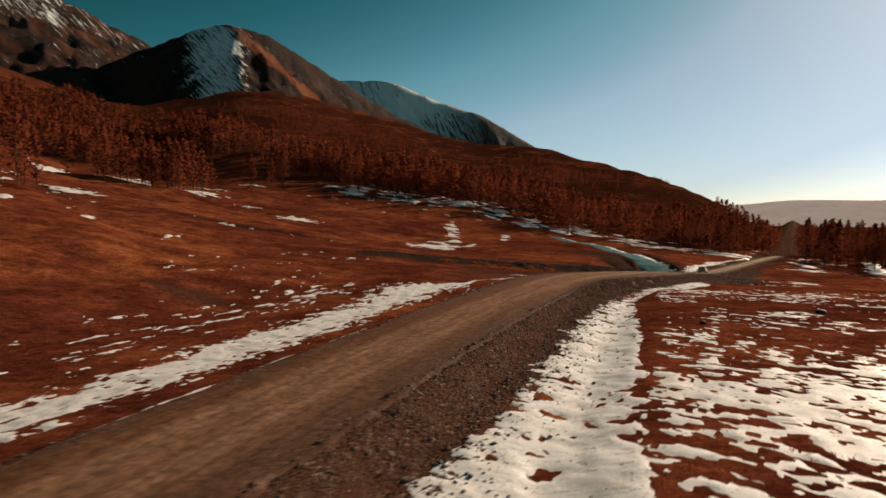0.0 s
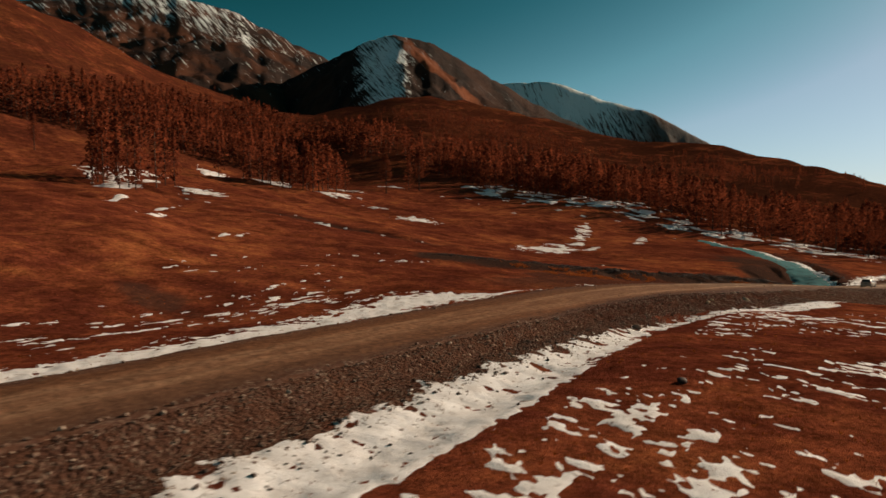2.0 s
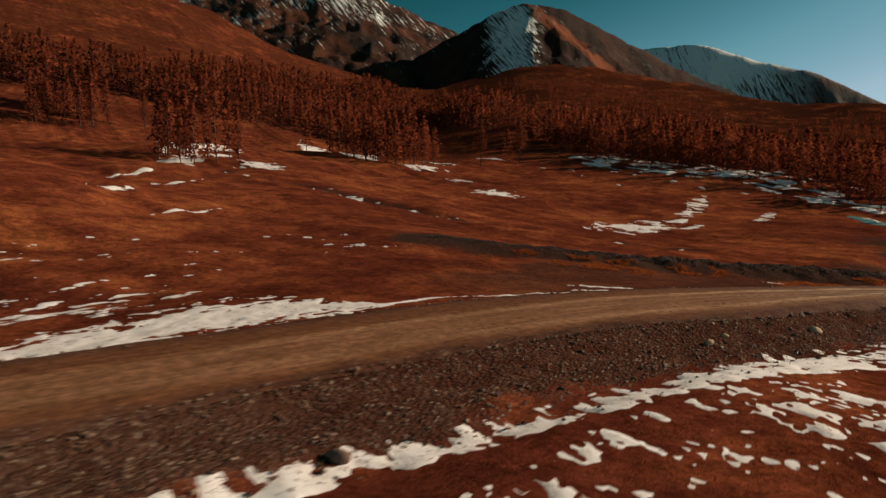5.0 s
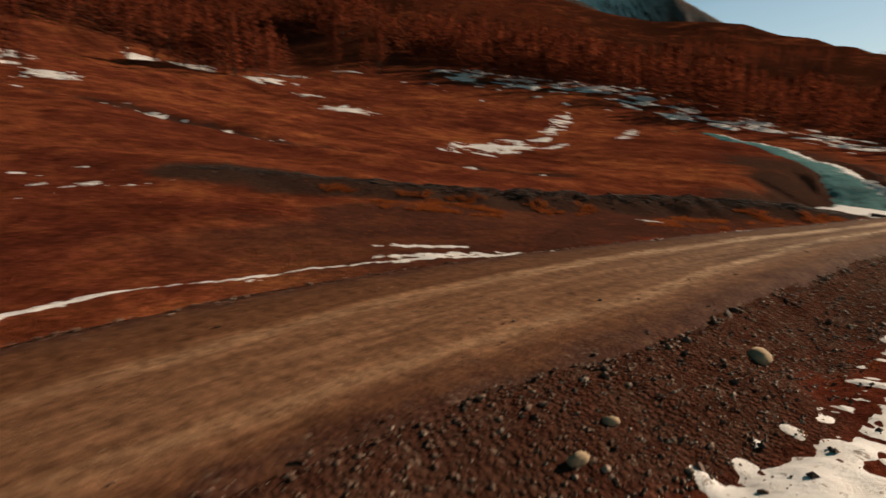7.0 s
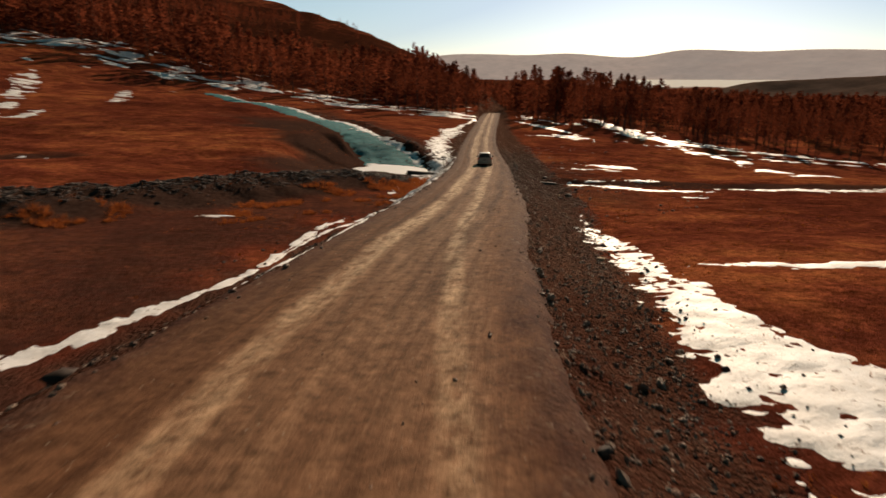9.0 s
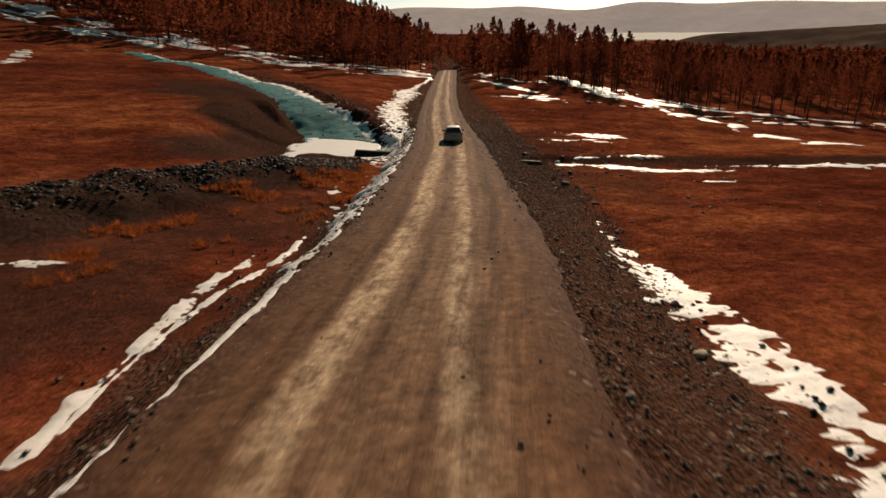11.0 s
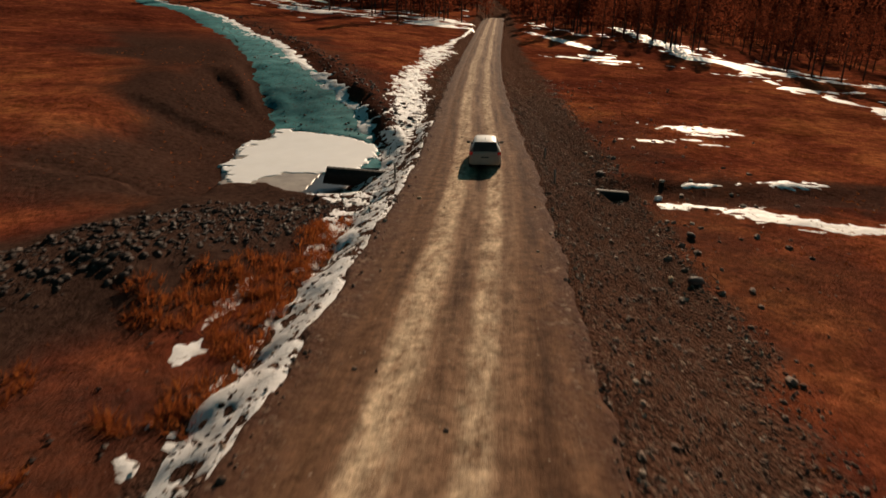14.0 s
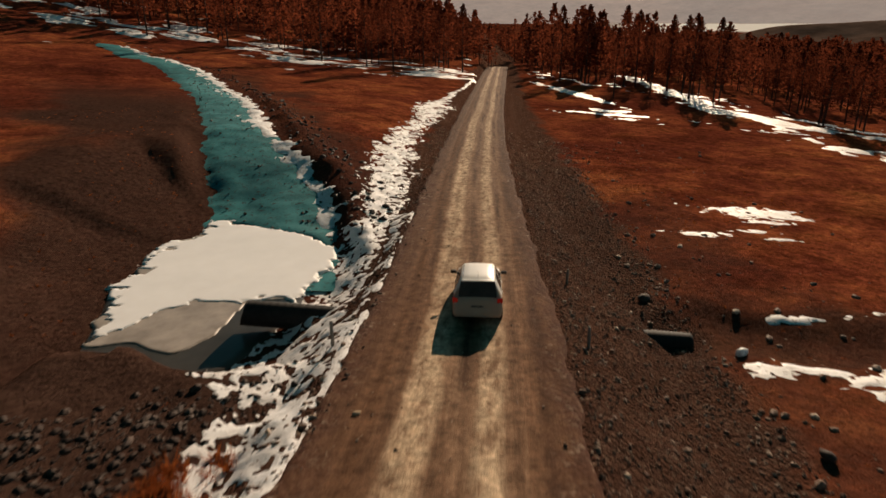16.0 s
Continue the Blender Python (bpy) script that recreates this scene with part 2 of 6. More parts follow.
def mountain_rock(name, cover, warm, lean=1.0, tone=1.0, stripe=None, shade_snow=None, brown_from=None):
    """Bare slopes with snow lying in thin slanting streaks; bearing and rise are each point's own, in degrees."""
    n = Nodes(name, 0.95, 0, 0.1)
    at = n.coords()
    az, el = n.attr("bearing"), n.attr("rise")
    mid, fine = n.noise(at, 0.02, 6, 0.65), n.noise(at, 0.09, 5, 0.7)
    col = n.ramp(mid, (0.35, (0.022 * tone, 0.014 * tone, 0.013 * tone)), (0.65, (0.060 * tone, 0.033 * tone, 0.025 * tone)))
    big = n.noise(at, 0.006, 6, 0.65)
    col = n.mix(n.ramp(big, (0.45, 0.0), (0.58, warm)), col, (0.17, 0.055, 0.022))
    slant = n.node("ShaderNodeCombineXYZ")
    n.link(n.math("MULTIPLY", n.math("ADD", az, n.math("MULTIPLY", el, lean)), 6.5), slant.inputs[0])
    n.link(n.math("MULTIPLY", n.math("SUBTRACT", az, el), 0.6), slant.inputs[1])
    streak = n.noise(slant.outputs[0], 1.0, 8, 0.72, 0.5)
    region = n.noise(at, 0.0035, 3)
    lie = n.math("ADD", streak, n.math("MULTIPLY", n.math("SUBTRACT", region, 0.5), 0.4))
    lie = n.math("ADD", lie, n.math("MULTIPLY", n.math("SUBTRACT", n.attr("height"), 0.6), 0.15))
    if shade_snow:
        lie = n.math("ADD", lie, n.ramp(n.math("DIVIDE", n.math("ABSOLUTE", n.math("SUBTRACT", n.math("ADD", az, n.math("MULTIPLY", n.math("SUBTRACT", mid, 0.5), 3.0)), shade_snow)), 8.0), (0.15, 0.17), (0.36, 0.0)))
    white = n.ramp(lie, (cover, 0.0), (cover + 0.035, 1.0))
    if stripe:
        foot_az, foot_el, run, half = stripe
        off = n.math("SUBTRACT", n.math("ADD", az, n.math("MULTIPLY", el, run)), foot_az + run * foot_el)
        off = n.math("ADD", off, n.math("MULTIPLY", n.math("SUBTRACT", n.noise(at, 0.012, 5, 0.65), 0.5), 2.2))
        band = n.ramp(n.math("DIVIDE", n.math("ABSOLUTE", off), 4.0), (half * 0.2, 1.0), (half * 0.32, 0.0))
        col = n.mix(band, col, n.ramp(mid, (0.35, (0.11, 0.032, 0.013)), (0.65, (0.20, 0.060, 0.022))))
        white = n.math("MULTIPLY", white, n.math("SUBTRACT", 1.0, n.math("MULTIPLY", band, 0.9)))
        right = n.ramp(n.math("DIVIDE", off, 4.0), (half * 0.25, 0.0), (half * 0.4, 1.0))
        white = n.math("MULTIPLY", white, n.math("SUBTRACT", 1.0, n.math("MULTIPLY", right, 0.9)))
    if brown_from:
        gone = n.ramp(n.math("DIVIDE", n.math("ADD", n.math("SUBTRACT", az, brown_from), n.math("MULTIPLY", n.math("SUBTRACT", mid, 0.5), 4.0)), 4.0), (0.0, 1.0), (1.0, 0.1))
        white = n.math("MULTIPLY", white, gone)
    n.color(n.mix(white, col, (0.70, 0.76, 0.78)))
    n.bump(n.mix(0.5, mid, fine), 0.8, 8.0)
    return n.mat


def plain(name, c, rough=0.8, metal=0.0, spec=0.3, vary=0.25, scale=3.0, bump=0.1):
    n = Nodes(name, rough, metal, spec)
    at = n.coords()
    f = n.noise(at, scale, 5, 0.65)
    n.color(n.ramp(f, (0.3, tuple(v * (1 - vary) for v in c)), (0.7, tuple(min(1, v * (1 + vary)) for v in c))))
    if bump:
        n.bump(f, bump, 0.02)
    return n.mat


GRASS, DIRT, SNOW, ICE = grass_and_soil(), road_dirt(), old_snow(), brook_ice()


# ---- lie of the land: u runs along the road, v across it to the right, d from the road's middle ----
HEADING = math.radians(28)
SH, CH = math.sin(HEADING), math.cos(HEADING)


def beyond(u):
    """Metres past the brow of the descent to the brook, eased in."""
    q = np.minimum(u, 345.0) - 116.0
    return (q + np.sqrt(q * q + 64.0)) / 2


def dip(u):
    """How far the land past the brow sinks."""
    return -0.0195 * beyond(u)


def to_uv(x, y):
    u = x * SH + y * CH
    return u, x * CH - y * SH - 0.006 * beyond(u)


def to_xy(u, v):
    v = v + 0.006 * beyond(u)
    return u * SH + v * CH, u * CH - v * SH


_rng = np.random.RandomState(7)
_lattice = _rng.rand(256, 256)


def vnoise(x, y):
    """Smooth value noise in -1..1, one lattice cell a unit."""
    x, y = np.asarray(x, float), np.asarray(y, float)
    xi, yi = np.floor(x).astype(int), np.floor(y).astype(int)
    fx, fy = x - xi, y - yi
    fx, fy = fx * fx * (3 - 2 * fx), fy * fy * (3 - 2 * fy)
    a, b = _lattice[xi & 255, yi & 255], _lattice[(xi + 1) & 255, yi & 255]
    c, e = _lattice[xi & 255, (yi + 1) & 255], _lattice[(xi + 1) & 255, (yi + 1) & 255]
    return 2 * ((a * (1 - fx) + b * fx) * (1 - fy) + (c * (1 - fx) + e * fx) * fy) - 1


def fnoise(x, y, octaves=4, gain=0.5):
    out, amp, f = 0.0, 1.0, 1.0
    for k in range(octaves):
        out = out + amp * vnoise(x * f + 17.3 * k, y * f - 9.1 * k)
        amp, f = amp * gain, f * 2.03
    return out


def sstep(a, b, x):
    t = np.clip((np.asarray(x, float) - a) / (b - a), 0, 1)
    return t * t * (3 - 2 * t)


def smooth_interp(x, xs, ys):
    """Monotone-ish cubic through the stations."""
    xs, ys = np.asarray(xs, float), np.asarray(ys, float)
    m = np.gradient(ys, xs)
    x = np.clip(x, xs[0], xs[-1])
    i = np.clip(np.searchsorted(xs, x) - 1, 0, len(xs) - 2)
    h = xs[i + 1] - xs[i]
    t = (x - xs[i]) / h
    return ((2 * t**3 - 3 * t**2 + 1) * ys[i] + (t**3 - 2 * t**2 + t) * h * m[i]
            + (-2 * t**3 + 3 * t**2) * ys[i + 1] + (t**3 - t**2) * h * m[i + 1])


ROAD_U = [-60, 12, 37, 62, 72, 83, 95, 109, 129, 143, 158, 172, 186, 234, 276, 330, 390]
ROAD_V = [-1, -13.9, -18.2, -22.4, -24.2, -25.2, -24.9, -23.3, -20.5, -19.5, -18.6, -18.1, -17.8, -15.7, -13.2, -10, -6]
GRADE_U = [-60, 33, 60, 87, 110, 130, 153, 185, 240, 300, 340, 400]
GRADE_Z = [0.2, 0.05, -0.55, -1.5, -2.8, -4.0, -5.45, -6.8, -7.6, -8.0, -8.5, -10.5]


def half_right(u):
    return smooth_interp(u, [-60, 50, 70, 90, 100, 112, 130, 400], [4.5, 4.5, 5.2, 6.3, 5.5, 4.5, 4.0, 3.9])


def fall_right(u):
    return np.interp(u, [60, 72, 88, 94, 100], [1.75, 3.0, 3.5, 2.2, 1.75])


def half_left(u):
    return smooth_interp(u, [-60, 30, 65, 80, 95, 110, 130, 400], [3.9, 3.9, 5.2, 5.4, 4.6, 3.9, 3.8, 3.7])


def road_v(u):
    return smooth_interp(u, ROAD_U, ROAD_V)


def road_z(u):
    return smooth_interp(u, GRADE_U, GRADE_Z) + dip(u)


STATION = [-40, 20, 50, 75, 90, 104, 120, 132, 150, 165, 188, 256, 400]
ACROSS = [-290, -170, -100, -62, -45, -28, -15, -6, 6, 12, 30, 80, 200]
SECTION = np.array([
    [30, 18, 11, 5, 1.0, -1.5, -1.6, -1.2, -1.0, -1.0, -1.2, -2, -5],
    [30, 18, 11, 5, 0.5, -2.2, -2.0, -1.4, -0.8, -0.8, -1.1, -2.2, -6],
    [32, 18, 11, 5.2, 0.3, -2.4, -2.4, -1.8, -0.9, -0.9, -1.3, -2.8, -7],
    [30, 16, 8, 2.3, 0.0, -1.5, -2.2, -2.2, -1.7, -1.8, -2.1, -3.8, -9],
    [30, 15, 7, 1.7, -0.1, -1.8, -2.5, -2.7, -2.8, -3.0, -3.3, -5.2, -11],
    [31, 14.5, 6, 1.2, -0.2, -2.2, -3.1, -3.4, -3.4, -3.6, -4.0, -6.2, -13],
    [32, 14.2, 4.5, 0.0, -1.3, -3.3, -4.3, -4.7, -5.1, -5.4, -5.7, -7.3, -15],
    [32, 14, 3.2, -0.9, -2.3, -4.3, -5.1, -5.6, -6.6, -6.9, -7, -8.6, -16],
    [32, 12, 1.0, -2.5, -3.6, -4.9, -5.8, -6.3, -7.6, -7.8, -8.2, -9.6, -17],
    [31, 10, -0.5, -2.8, -3.7, -4.4, -6.2, -6.9, -8.4, -8.4, -8.6, -10.2, -18],
    [30, 9, -1.3, -2.4, -2.9, -3.7, -5.2, -7.0, -8.5, -8.7, -9.7, -12, -19],
    [28, 8, 0.9, -1.8, -3.2, -4.6, -5.8, -7.0, -8.5, -8.7, -9.5, -13, -20],
    [46, 24, 7, 0.5, -3, -5, -6.2, -7.2, -8.2, -8.8, -10, -14, -22],
])


def section(u, d):
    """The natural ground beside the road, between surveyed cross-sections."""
    u, d = np.clip(u, STATION[0], STATION[-1]), np.clip(d, ACROSS[0], ACROSS[-1])
    st, ac = np.array(STATION, float), np.array(ACROSS, float)
    i = np.clip(np.searchsorted(st, u) - 1, 0, len(st) - 2)
    j = np.clip(np.searchsorted(ac, d) - 1, 0, len(ac) - 2)
    fu, fd = (u - st[i]) / (st[i + 1] - st[i]), (d - ac[j]) / (ac[j + 1] - ac[j])
    fu = fu * fu * (3 - 2 * fu) * 0.5 + fu * 0.5
    fd = fd * fd * (3 - 2 * fd) * 0.5 + fd * 0.5
    s = SECTION
    return (s[i, j] * (1 - fu) + s[i + 1, j] * fu) * (1 - fd) + (s[i, j + 1] * (1 - fu) + s[i + 1, j + 1] * fu) * fd


# The wide country, by bearing (degrees, clockwise from +y) round a middle point of the valley floor.
MID = (20.0, 80.0)
EYE_Z = 4.6
HILL_AZ = [-180, -120, -75, -60, -49, -44, -39, -34, -30, -26, -22, -18, -12, -5.4, -1, 6.8, 10.2, 14, 17.2, 20.3, 23.8, 26, 30, 40, 60, 100, 180]
HILL_EL = [3, 8, 18, 18.8, 16.4, 14.6, 12.6, 11, 9.8, 10.6, 11.6, 11.6, 10.4, 8.7, 7.5, 6.9, 6.0, 5.1, 4.2, 3.0, 1.5, 0.3, -0.6, -1.0, -1.2, -1.5, 3]
HILL_R = [900, 900, 850, 850, 850, 900, 950, 1000, 1000, 1000, 1000, 1000, 1000, 1000, 950, 900, 850, 800, 740, 680, 600, 560, 600, 900, 1200, 1200, 900]


def country(x, y):
    dx, dy = x - MID[0], y - MID[1]
    r = np.hypot(dx, dy) + 1e-6
    az = np.degrees(np.arctan2(dx, dy))
    bend = az + 2.0 * vnoise(r * 0.004, az * 0.05) * sstep(300, 700, r) * (1 - sstep(0, 15, az))
    el = smooth_interp(bend, HILL_AZ, HILL_EL)
    rc = np.interp(bend, HILL_AZ, HILL_R)
    top = EYE_Z + rc * np.tan(np.radians(el))
    foot_z = np.interp(az, [-180, -60, -20, 0, 15, 26, 40], [2, 14, 10, 1, -5, -7.8, -12])
    t = np.clip((r - 260.0) / (rc - 260.0), 0, None)
    rise = np.where(t < 1, 0.62 * t + 0.38 * t * t, 1 - 0.25 * np.minimum(t - 1, 2.0))
    hill = foot_z + (top - foot_z) * rise
    hill = hill + fnoise(x / 160, y / 160, 3) * 7 * sstep(300, 600, r) * sstep(0.5, 4, el) * (1 - sstep(0.85, 1.0, t))
    out = sstep(1.0, 3.0, r / rc)
    hill = hill * (1 - out) - 42 * out
    valley = np.interp(r, [0, 260, 330, 600, 1300, 5000], [-14, -16, -19, -32, -50, -50])
    w = sstep(24, 33, az) * (1 - sstep(120, 170, az))
    return hill * (1 - w) + valley * w


# The frozen brook above the culvert, and the heap of spoil beside it: middle lines in u, v.
BROOK_U = np.array([163, 167, 172, 178, 184, 190, 196, 204, 212, 228, 246, 262, 285, 305])
BROOK_V = np.array([-27, -28, -29.3, -30.8, -32.8, -35.8, -38.6, -42, -45.5, -53.5, -64, -76, -95, -115])
bends = np.linspace(0, 13, 79)
BROOK_U, BROOK_V = smooth_interp(bends, np.arange(14.0), BROOK_U), smooth_interp(bends, np.arange(14.0), BROOK_V)
BERM_U = np.array([99, 108, 116, 124, 132, 140, 148, 155])
BERM_V = np.array([-66, -57, -50.5, -46, -41, -36, -31, -28.5])
GULLY_U = np.array([106, 116, 120, 124, 127, 134, 140, 144, 150])
GULLY_V = np.array([-172, -150, -134, -117, -100, -91, -83, -74, -62])
CREEK_U = np.array([164.6, 164.4, 164.4, 164.2, 164, 165, 165, 167])
CREEK_V = np.array([-9.5, -5, 0, 8, 22, 36, 50, 80])


def along(u, v, lu, lv):
    """Distance to a line and how far along it (0..1) the nearest point lies."""
    u, v = np.asarray(u, float), np.asarray(v, float)
    best, where, side = np.full(u.shape, 1e9), np.zeros(u.shape), np.zeros(u.shape)
    n = len(lu) - 1
    for k in range(n):
        au, av, bu, bv = lu[k], lv[k], lu[k + 1], lv[k + 1]
        eu, ev = bu - au, bv - av
        t = np.clip(((u - au) * eu + (v - av) * ev) / (eu * eu + ev * ev), 0, 1)
        pu, pv = u - au - t * eu, v - av - t * ev
        q = np.hypot(pu, pv)
        near = q < best
        side = np.where(near, np.sign(eu * pv - ev * pu), side)
        best, where = np.where(near, q, best), np.where(near, (k + t) / n, where)
    return best, where, side


def natural(x, y):
    u, v = to_uv(x, y)
    d = v - road_v(u)
    near = section(u, d) + dip(u) * (1 - sstep(70, 150, -d))
    r = np.hypot(x - MID[0], y - MID[1])
    far = country(x, y)
    w = sstep(240, 460, r)
    z = near * (1 - w) + far * w
    across, run = 0.94 * u - 0.34 * v, 0.34 * u + 0.94 * v
    z = z + 0.75 * fnoise(across / 15, run / 70, 4, 0.55) * sstep(28, 70, -d) * (1 - sstep(260, 420, r))
    return z + fnoise(x / 23, y / 23, 4, 0.6) * 0.36 * sstep(6, 40, np.abs(d)) * (1 + 2 * sstep(60, 200, np.abs(d)))


POOL_Z = -7.98 + float(dip(168.0))


def brook_floor(u):
    return np.interp(u, [160, 168, 178, 186, 197, 218, 243, 262, 300], [-8.15, -8.1, -7.9, -6.6, -4.8, -4.0, -2.9, -1.0, 2.5]) + dip(u)


def pool_inside(u, v):
    """Metres inside the rim of the pool at the culvert."""
    lo = np.interp(u, [158.4, 159.3, 160.3, 161.3, 162.4, 165.8, 168.6, 172, 174.7, 175.7, 178.4], [-34.9, -34.6, -33.6, -33.1, -33.3, -34.2, -35.3, -35.2, -35.5, -34.4, -34.2])
    hi = np.interp(u, [158.4, 159, 159.4, 159.8, 161, 162.5, 164, 167.4, 171.4, 174, 176, 177.2, 178.4], [-34.6, -32.6, -30.8, -28.4, -27.8, -27.3, -26.8, -26.4, -25.8, -26.0, -27.9, -30.1, -33.2])
    return np.minimum.reduce([v - lo, hi - v, 178.7 - u, u - 158.3])


def ground(x, y, fine=True):
    x, y = np.asarray(x, float), np.asarray(y, float)
    u, v = to_uv(x, y)
    d = v - road_v(u)
    z = natural(x, y)
    near = 1 - sstep(60, 120, np.abs(d))
    # ditch beside the road's right foot
    z = z - 0.35 * np.exp(-((d - 9.6) / 1.5) ** 2) * sstep(-30, 10, u) * (1 - sstep(126, 138, u))
    # spoil heap
    q, w, side = along(u, v, BERM_U, BERM_V)
    hump = np.interp(w, [0, 0.15, 0.6, 0.82, 0.95, 1], [0.2, 0.9, 1.45, 1.2, 0.35, 0.0])
    z = z + hump * (1 - sstep(0.3, 5.4, q + 0.8 * vnoise(u / 2.3, v / 2.3))) * (1.05 + 0.16 * fnoise(u / 1.3, v / 1.3, 3))
    # dry gully across the meadow
    q, w, side = along(u, v, GULLY_U, GULLY_V)
    z = z - 0.9 * np.exp(-((q + 0.9 * vnoise(u / 3, v / 3)) / 1.7) ** 2) * (0.7 + 0.5 * vnoise(u / 6, v / 6))
    # brook bed and the pool at the culvert
    q, w, side = along(u, v, BROOK_U, BROOK_V)
    half = np.interp(w, [0, 0.25, 0.31, 0.4, 0.5, 0.65, 1], [3.0, 3.6, 3.3, 2.6, 2.2, 2.2, 2.6])
    floor = brook_floor(u)
    cut = (1 - sstep(half, half + 2.2, q + 0.5 * vnoise(u / 3, v / 3))) * (1 - sstep(262, 292, u))
    z = np.where(cut > 0, np.minimum(z, z * (1 - cut) + floor * cut), z)
    rim = pool_inside(u, v) + 0.3 * vnoise(u / 3, v / 3)
    cut = np.maximum(sstep(-2.6, 0.1, rim), sstep(-11.0, 0.4, rim) * sstep(157.5, 160.5, u) * (1 - sstep(-34.0, -30.5, v)))
    z = np.where(cut > 0, np.minimum(z, z * (1 - cut) + (POOL_Z - 0.17) * cut), z)
    q, w, side = along(u, v, BROOK_U, BROOK_V)
    heap = np.exp(-((q - 5.6) / 1.3) ** 2) * (side > 0) * sstep(178, 190, u) * (1 - sstep(215, 250, u))
    z = z + heap * (0.55 + 0.3 * vnoise(u / 2.4, v / 2.4))
    # water course below the culvert
    q, w, side = along(u, v, CREEK_U, CREEK_V)
    cut = 1 - sstep(0.9, 2.6, q + 1.1 * vnoise(u / 2.5, v / 2.5))
    z = z - 0.5 * cut * np.interp(w, [0, 0.1, 0.3, 1], [1, 0.8, 0.55, 0.4]) * (1 + 0.5 * vnoise(u / 2.0, v / 2.0))
    # earth heaped over the culvert
    z = z + 0.9 * np.exp(-(((u - 164.3) / 1.4) ** 2) - ((d + 6.3) / 0.9) ** 2)
    # embankment
    edge = np.where(d > 0, half_right(u), half_left(u))
    a = np.abs(d) - edge
    if fine:
        a = a + 0.3 * fnoise(u / 1.9, v / 1.9, 3) * sstep(-0.3, 1.2, a)
    bank = road_z(u) - np.maximum(a, 0) / np.where(d > 0, fall_right(u), 1.6) - 0.05
    z = np.maximum(z, bank)
    on = 1 - sstep(-0.1, 0.8, a)
    z = z * (1 - on) + (road_z(u) - 0.08 - np.maximum(a, 0) / 1.7) * on
    if fine:
        z = z + 0.05 * fnoise(u / 0.9, v / 0.9, 3) * (1 - on) * near
    return z


def foot(x, y):
    """1 on the road's embankment, 0 on the natural ground."""
    u, v = to_uv(x, y)
    d = v - road_v(u)
    a = np.abs(d) - np.where(d > 0, half_right(u), half_left(u))
    bank = road_z(u) - np.maximum(a, 0) / np.where(d > 0, fall_right(u), 1.6)
    return sstep(-0.25, 0.15, bank - natural(x, y) + 0.25 * fnoise(u / 2, v / 2, 3)) * (np.abs(d) < 20)


# ---- building helpers ----
def mesh_of(name, verts, faces, mat=None, smooth=True):
    me = bpy.data.meshes.new(name)
    verts = np.asarray(verts, np.float32)
    if isinstance(faces, np.ndarray):
        k = faces.shape[1]
        me.vertices.add(len(verts))
        me.vertices.foreach_set("co", verts.ravel())
        me.loops.add(faces.size)
        me.loops.foreach_set("vertex_index", faces.ravel().astype(np.int32))
        me.polygons.add(len(faces))
        me.polygons.foreach_set("loop_start", np.arange(0, faces.size, k, dtype=np.int32))
        me.update(calc_edges=True)
    else:
        me.from_pydata(verts.tolist(), [], faces)
    me.polygons.foreach_set("use_smooth", np.full(len(me.polygons), smooth))
    if mat:
        me.materials.append(mat)
    return me


def grid_faces(nu, nv, keep=None):
    i, j = np.meshgrid(np.arange(nu - 1), np.arange(nv - 1), indexing="ij")
    a = i * nv + j
    f = np.stack([a, a + 1, a + nv + 1, a + nv], -1).reshape(-1, 4)[:, ::-1]
    return f if keep is None else f[keep.ravel()]


def zone(me, name, values):
    a = me.attributes.new(name, "FLOAT", "POINT")
    a.data.foreach_set("value", np.asarray(values, np.float32).ravel())


def spread(inner0, inner1, step, far, grow=1.07):
    """Even steps inside, growing steps out to the far ends."""
    mid = list(np.arange(inner0, inner1, step))
    lo, hi, s = [inner0], [mid[-1]], step
    while hi[-1] < far:
        s *= grow
        hi.append(hi[-1] + s)
        lo.append(lo[-1] - s)
    return np.array(lo[:0:-1] + mid + hi[1:])


# ---- ground ----
gu = spread(-15, 205, 0.6, 4700, 1.065)
gv = np.concatenate([spread(-44, 8, 0.42, 4700, 1.06)])
U, V = np.meshgrid(gu, gv, indexing="ij")
X, Y = to_xy(U, V)
Z = ground(X, Y)
D = V - road_v(U)
under = (D > -half_left(U) + 0.4) & (D < half_right(U) - 0.4 + 0.9 * sstep(78, 90, U) * (1 - sstep(118, 132, U)))
Z = np.where(under, Z - 0.12, Z)
ground_mesh = mesh_of("ground", np.stack([X, Y, Z], -1).reshape(-1, 3), grid_faces(len(gu), len(gv)), GRASS)
toe = np.interp(U, [-30, 30, 55, 77, 95, 112, 130, 145, 200, 260], [6.5, 7.0, 7.8, 9.0, 9.8, 9.3, 8.0, 9.5, 8.5, 6.0])
bare = (D > 0) * (1 - sstep(-0.3, 1.2, D - toe + 0.9 * fnoise(U / 1.7, V / 1.7, 3)))
bare_left = (D < 0) * (1 - sstep(0.0, 1.4, -D - half_left(U) - 1.6 + 0.9 * fnoise(U / 1.7, V / 1.7 + 9, 3)))
zone(ground_mesh, "gravel", np.maximum.reduce([foot(X, Y), bare, bare_left]))
bq, bw, bs = along(U, V, BERM_U, BERM_V)
heap = 1 - sstep(4.0, 6.2, bq + 0.9 * fnoise(U / 2.5, V / 2.5, 3))
kq, kw, ks = along(U, V, BROOK_U, BROOK_V)
graded = (1 - sstep(13, 21, kq + 5 * fnoise(U / 9, V / 9, 3))) * (ks < 0) * (1 - sstep(205, 235, U)) * sstep(150, 156, U)
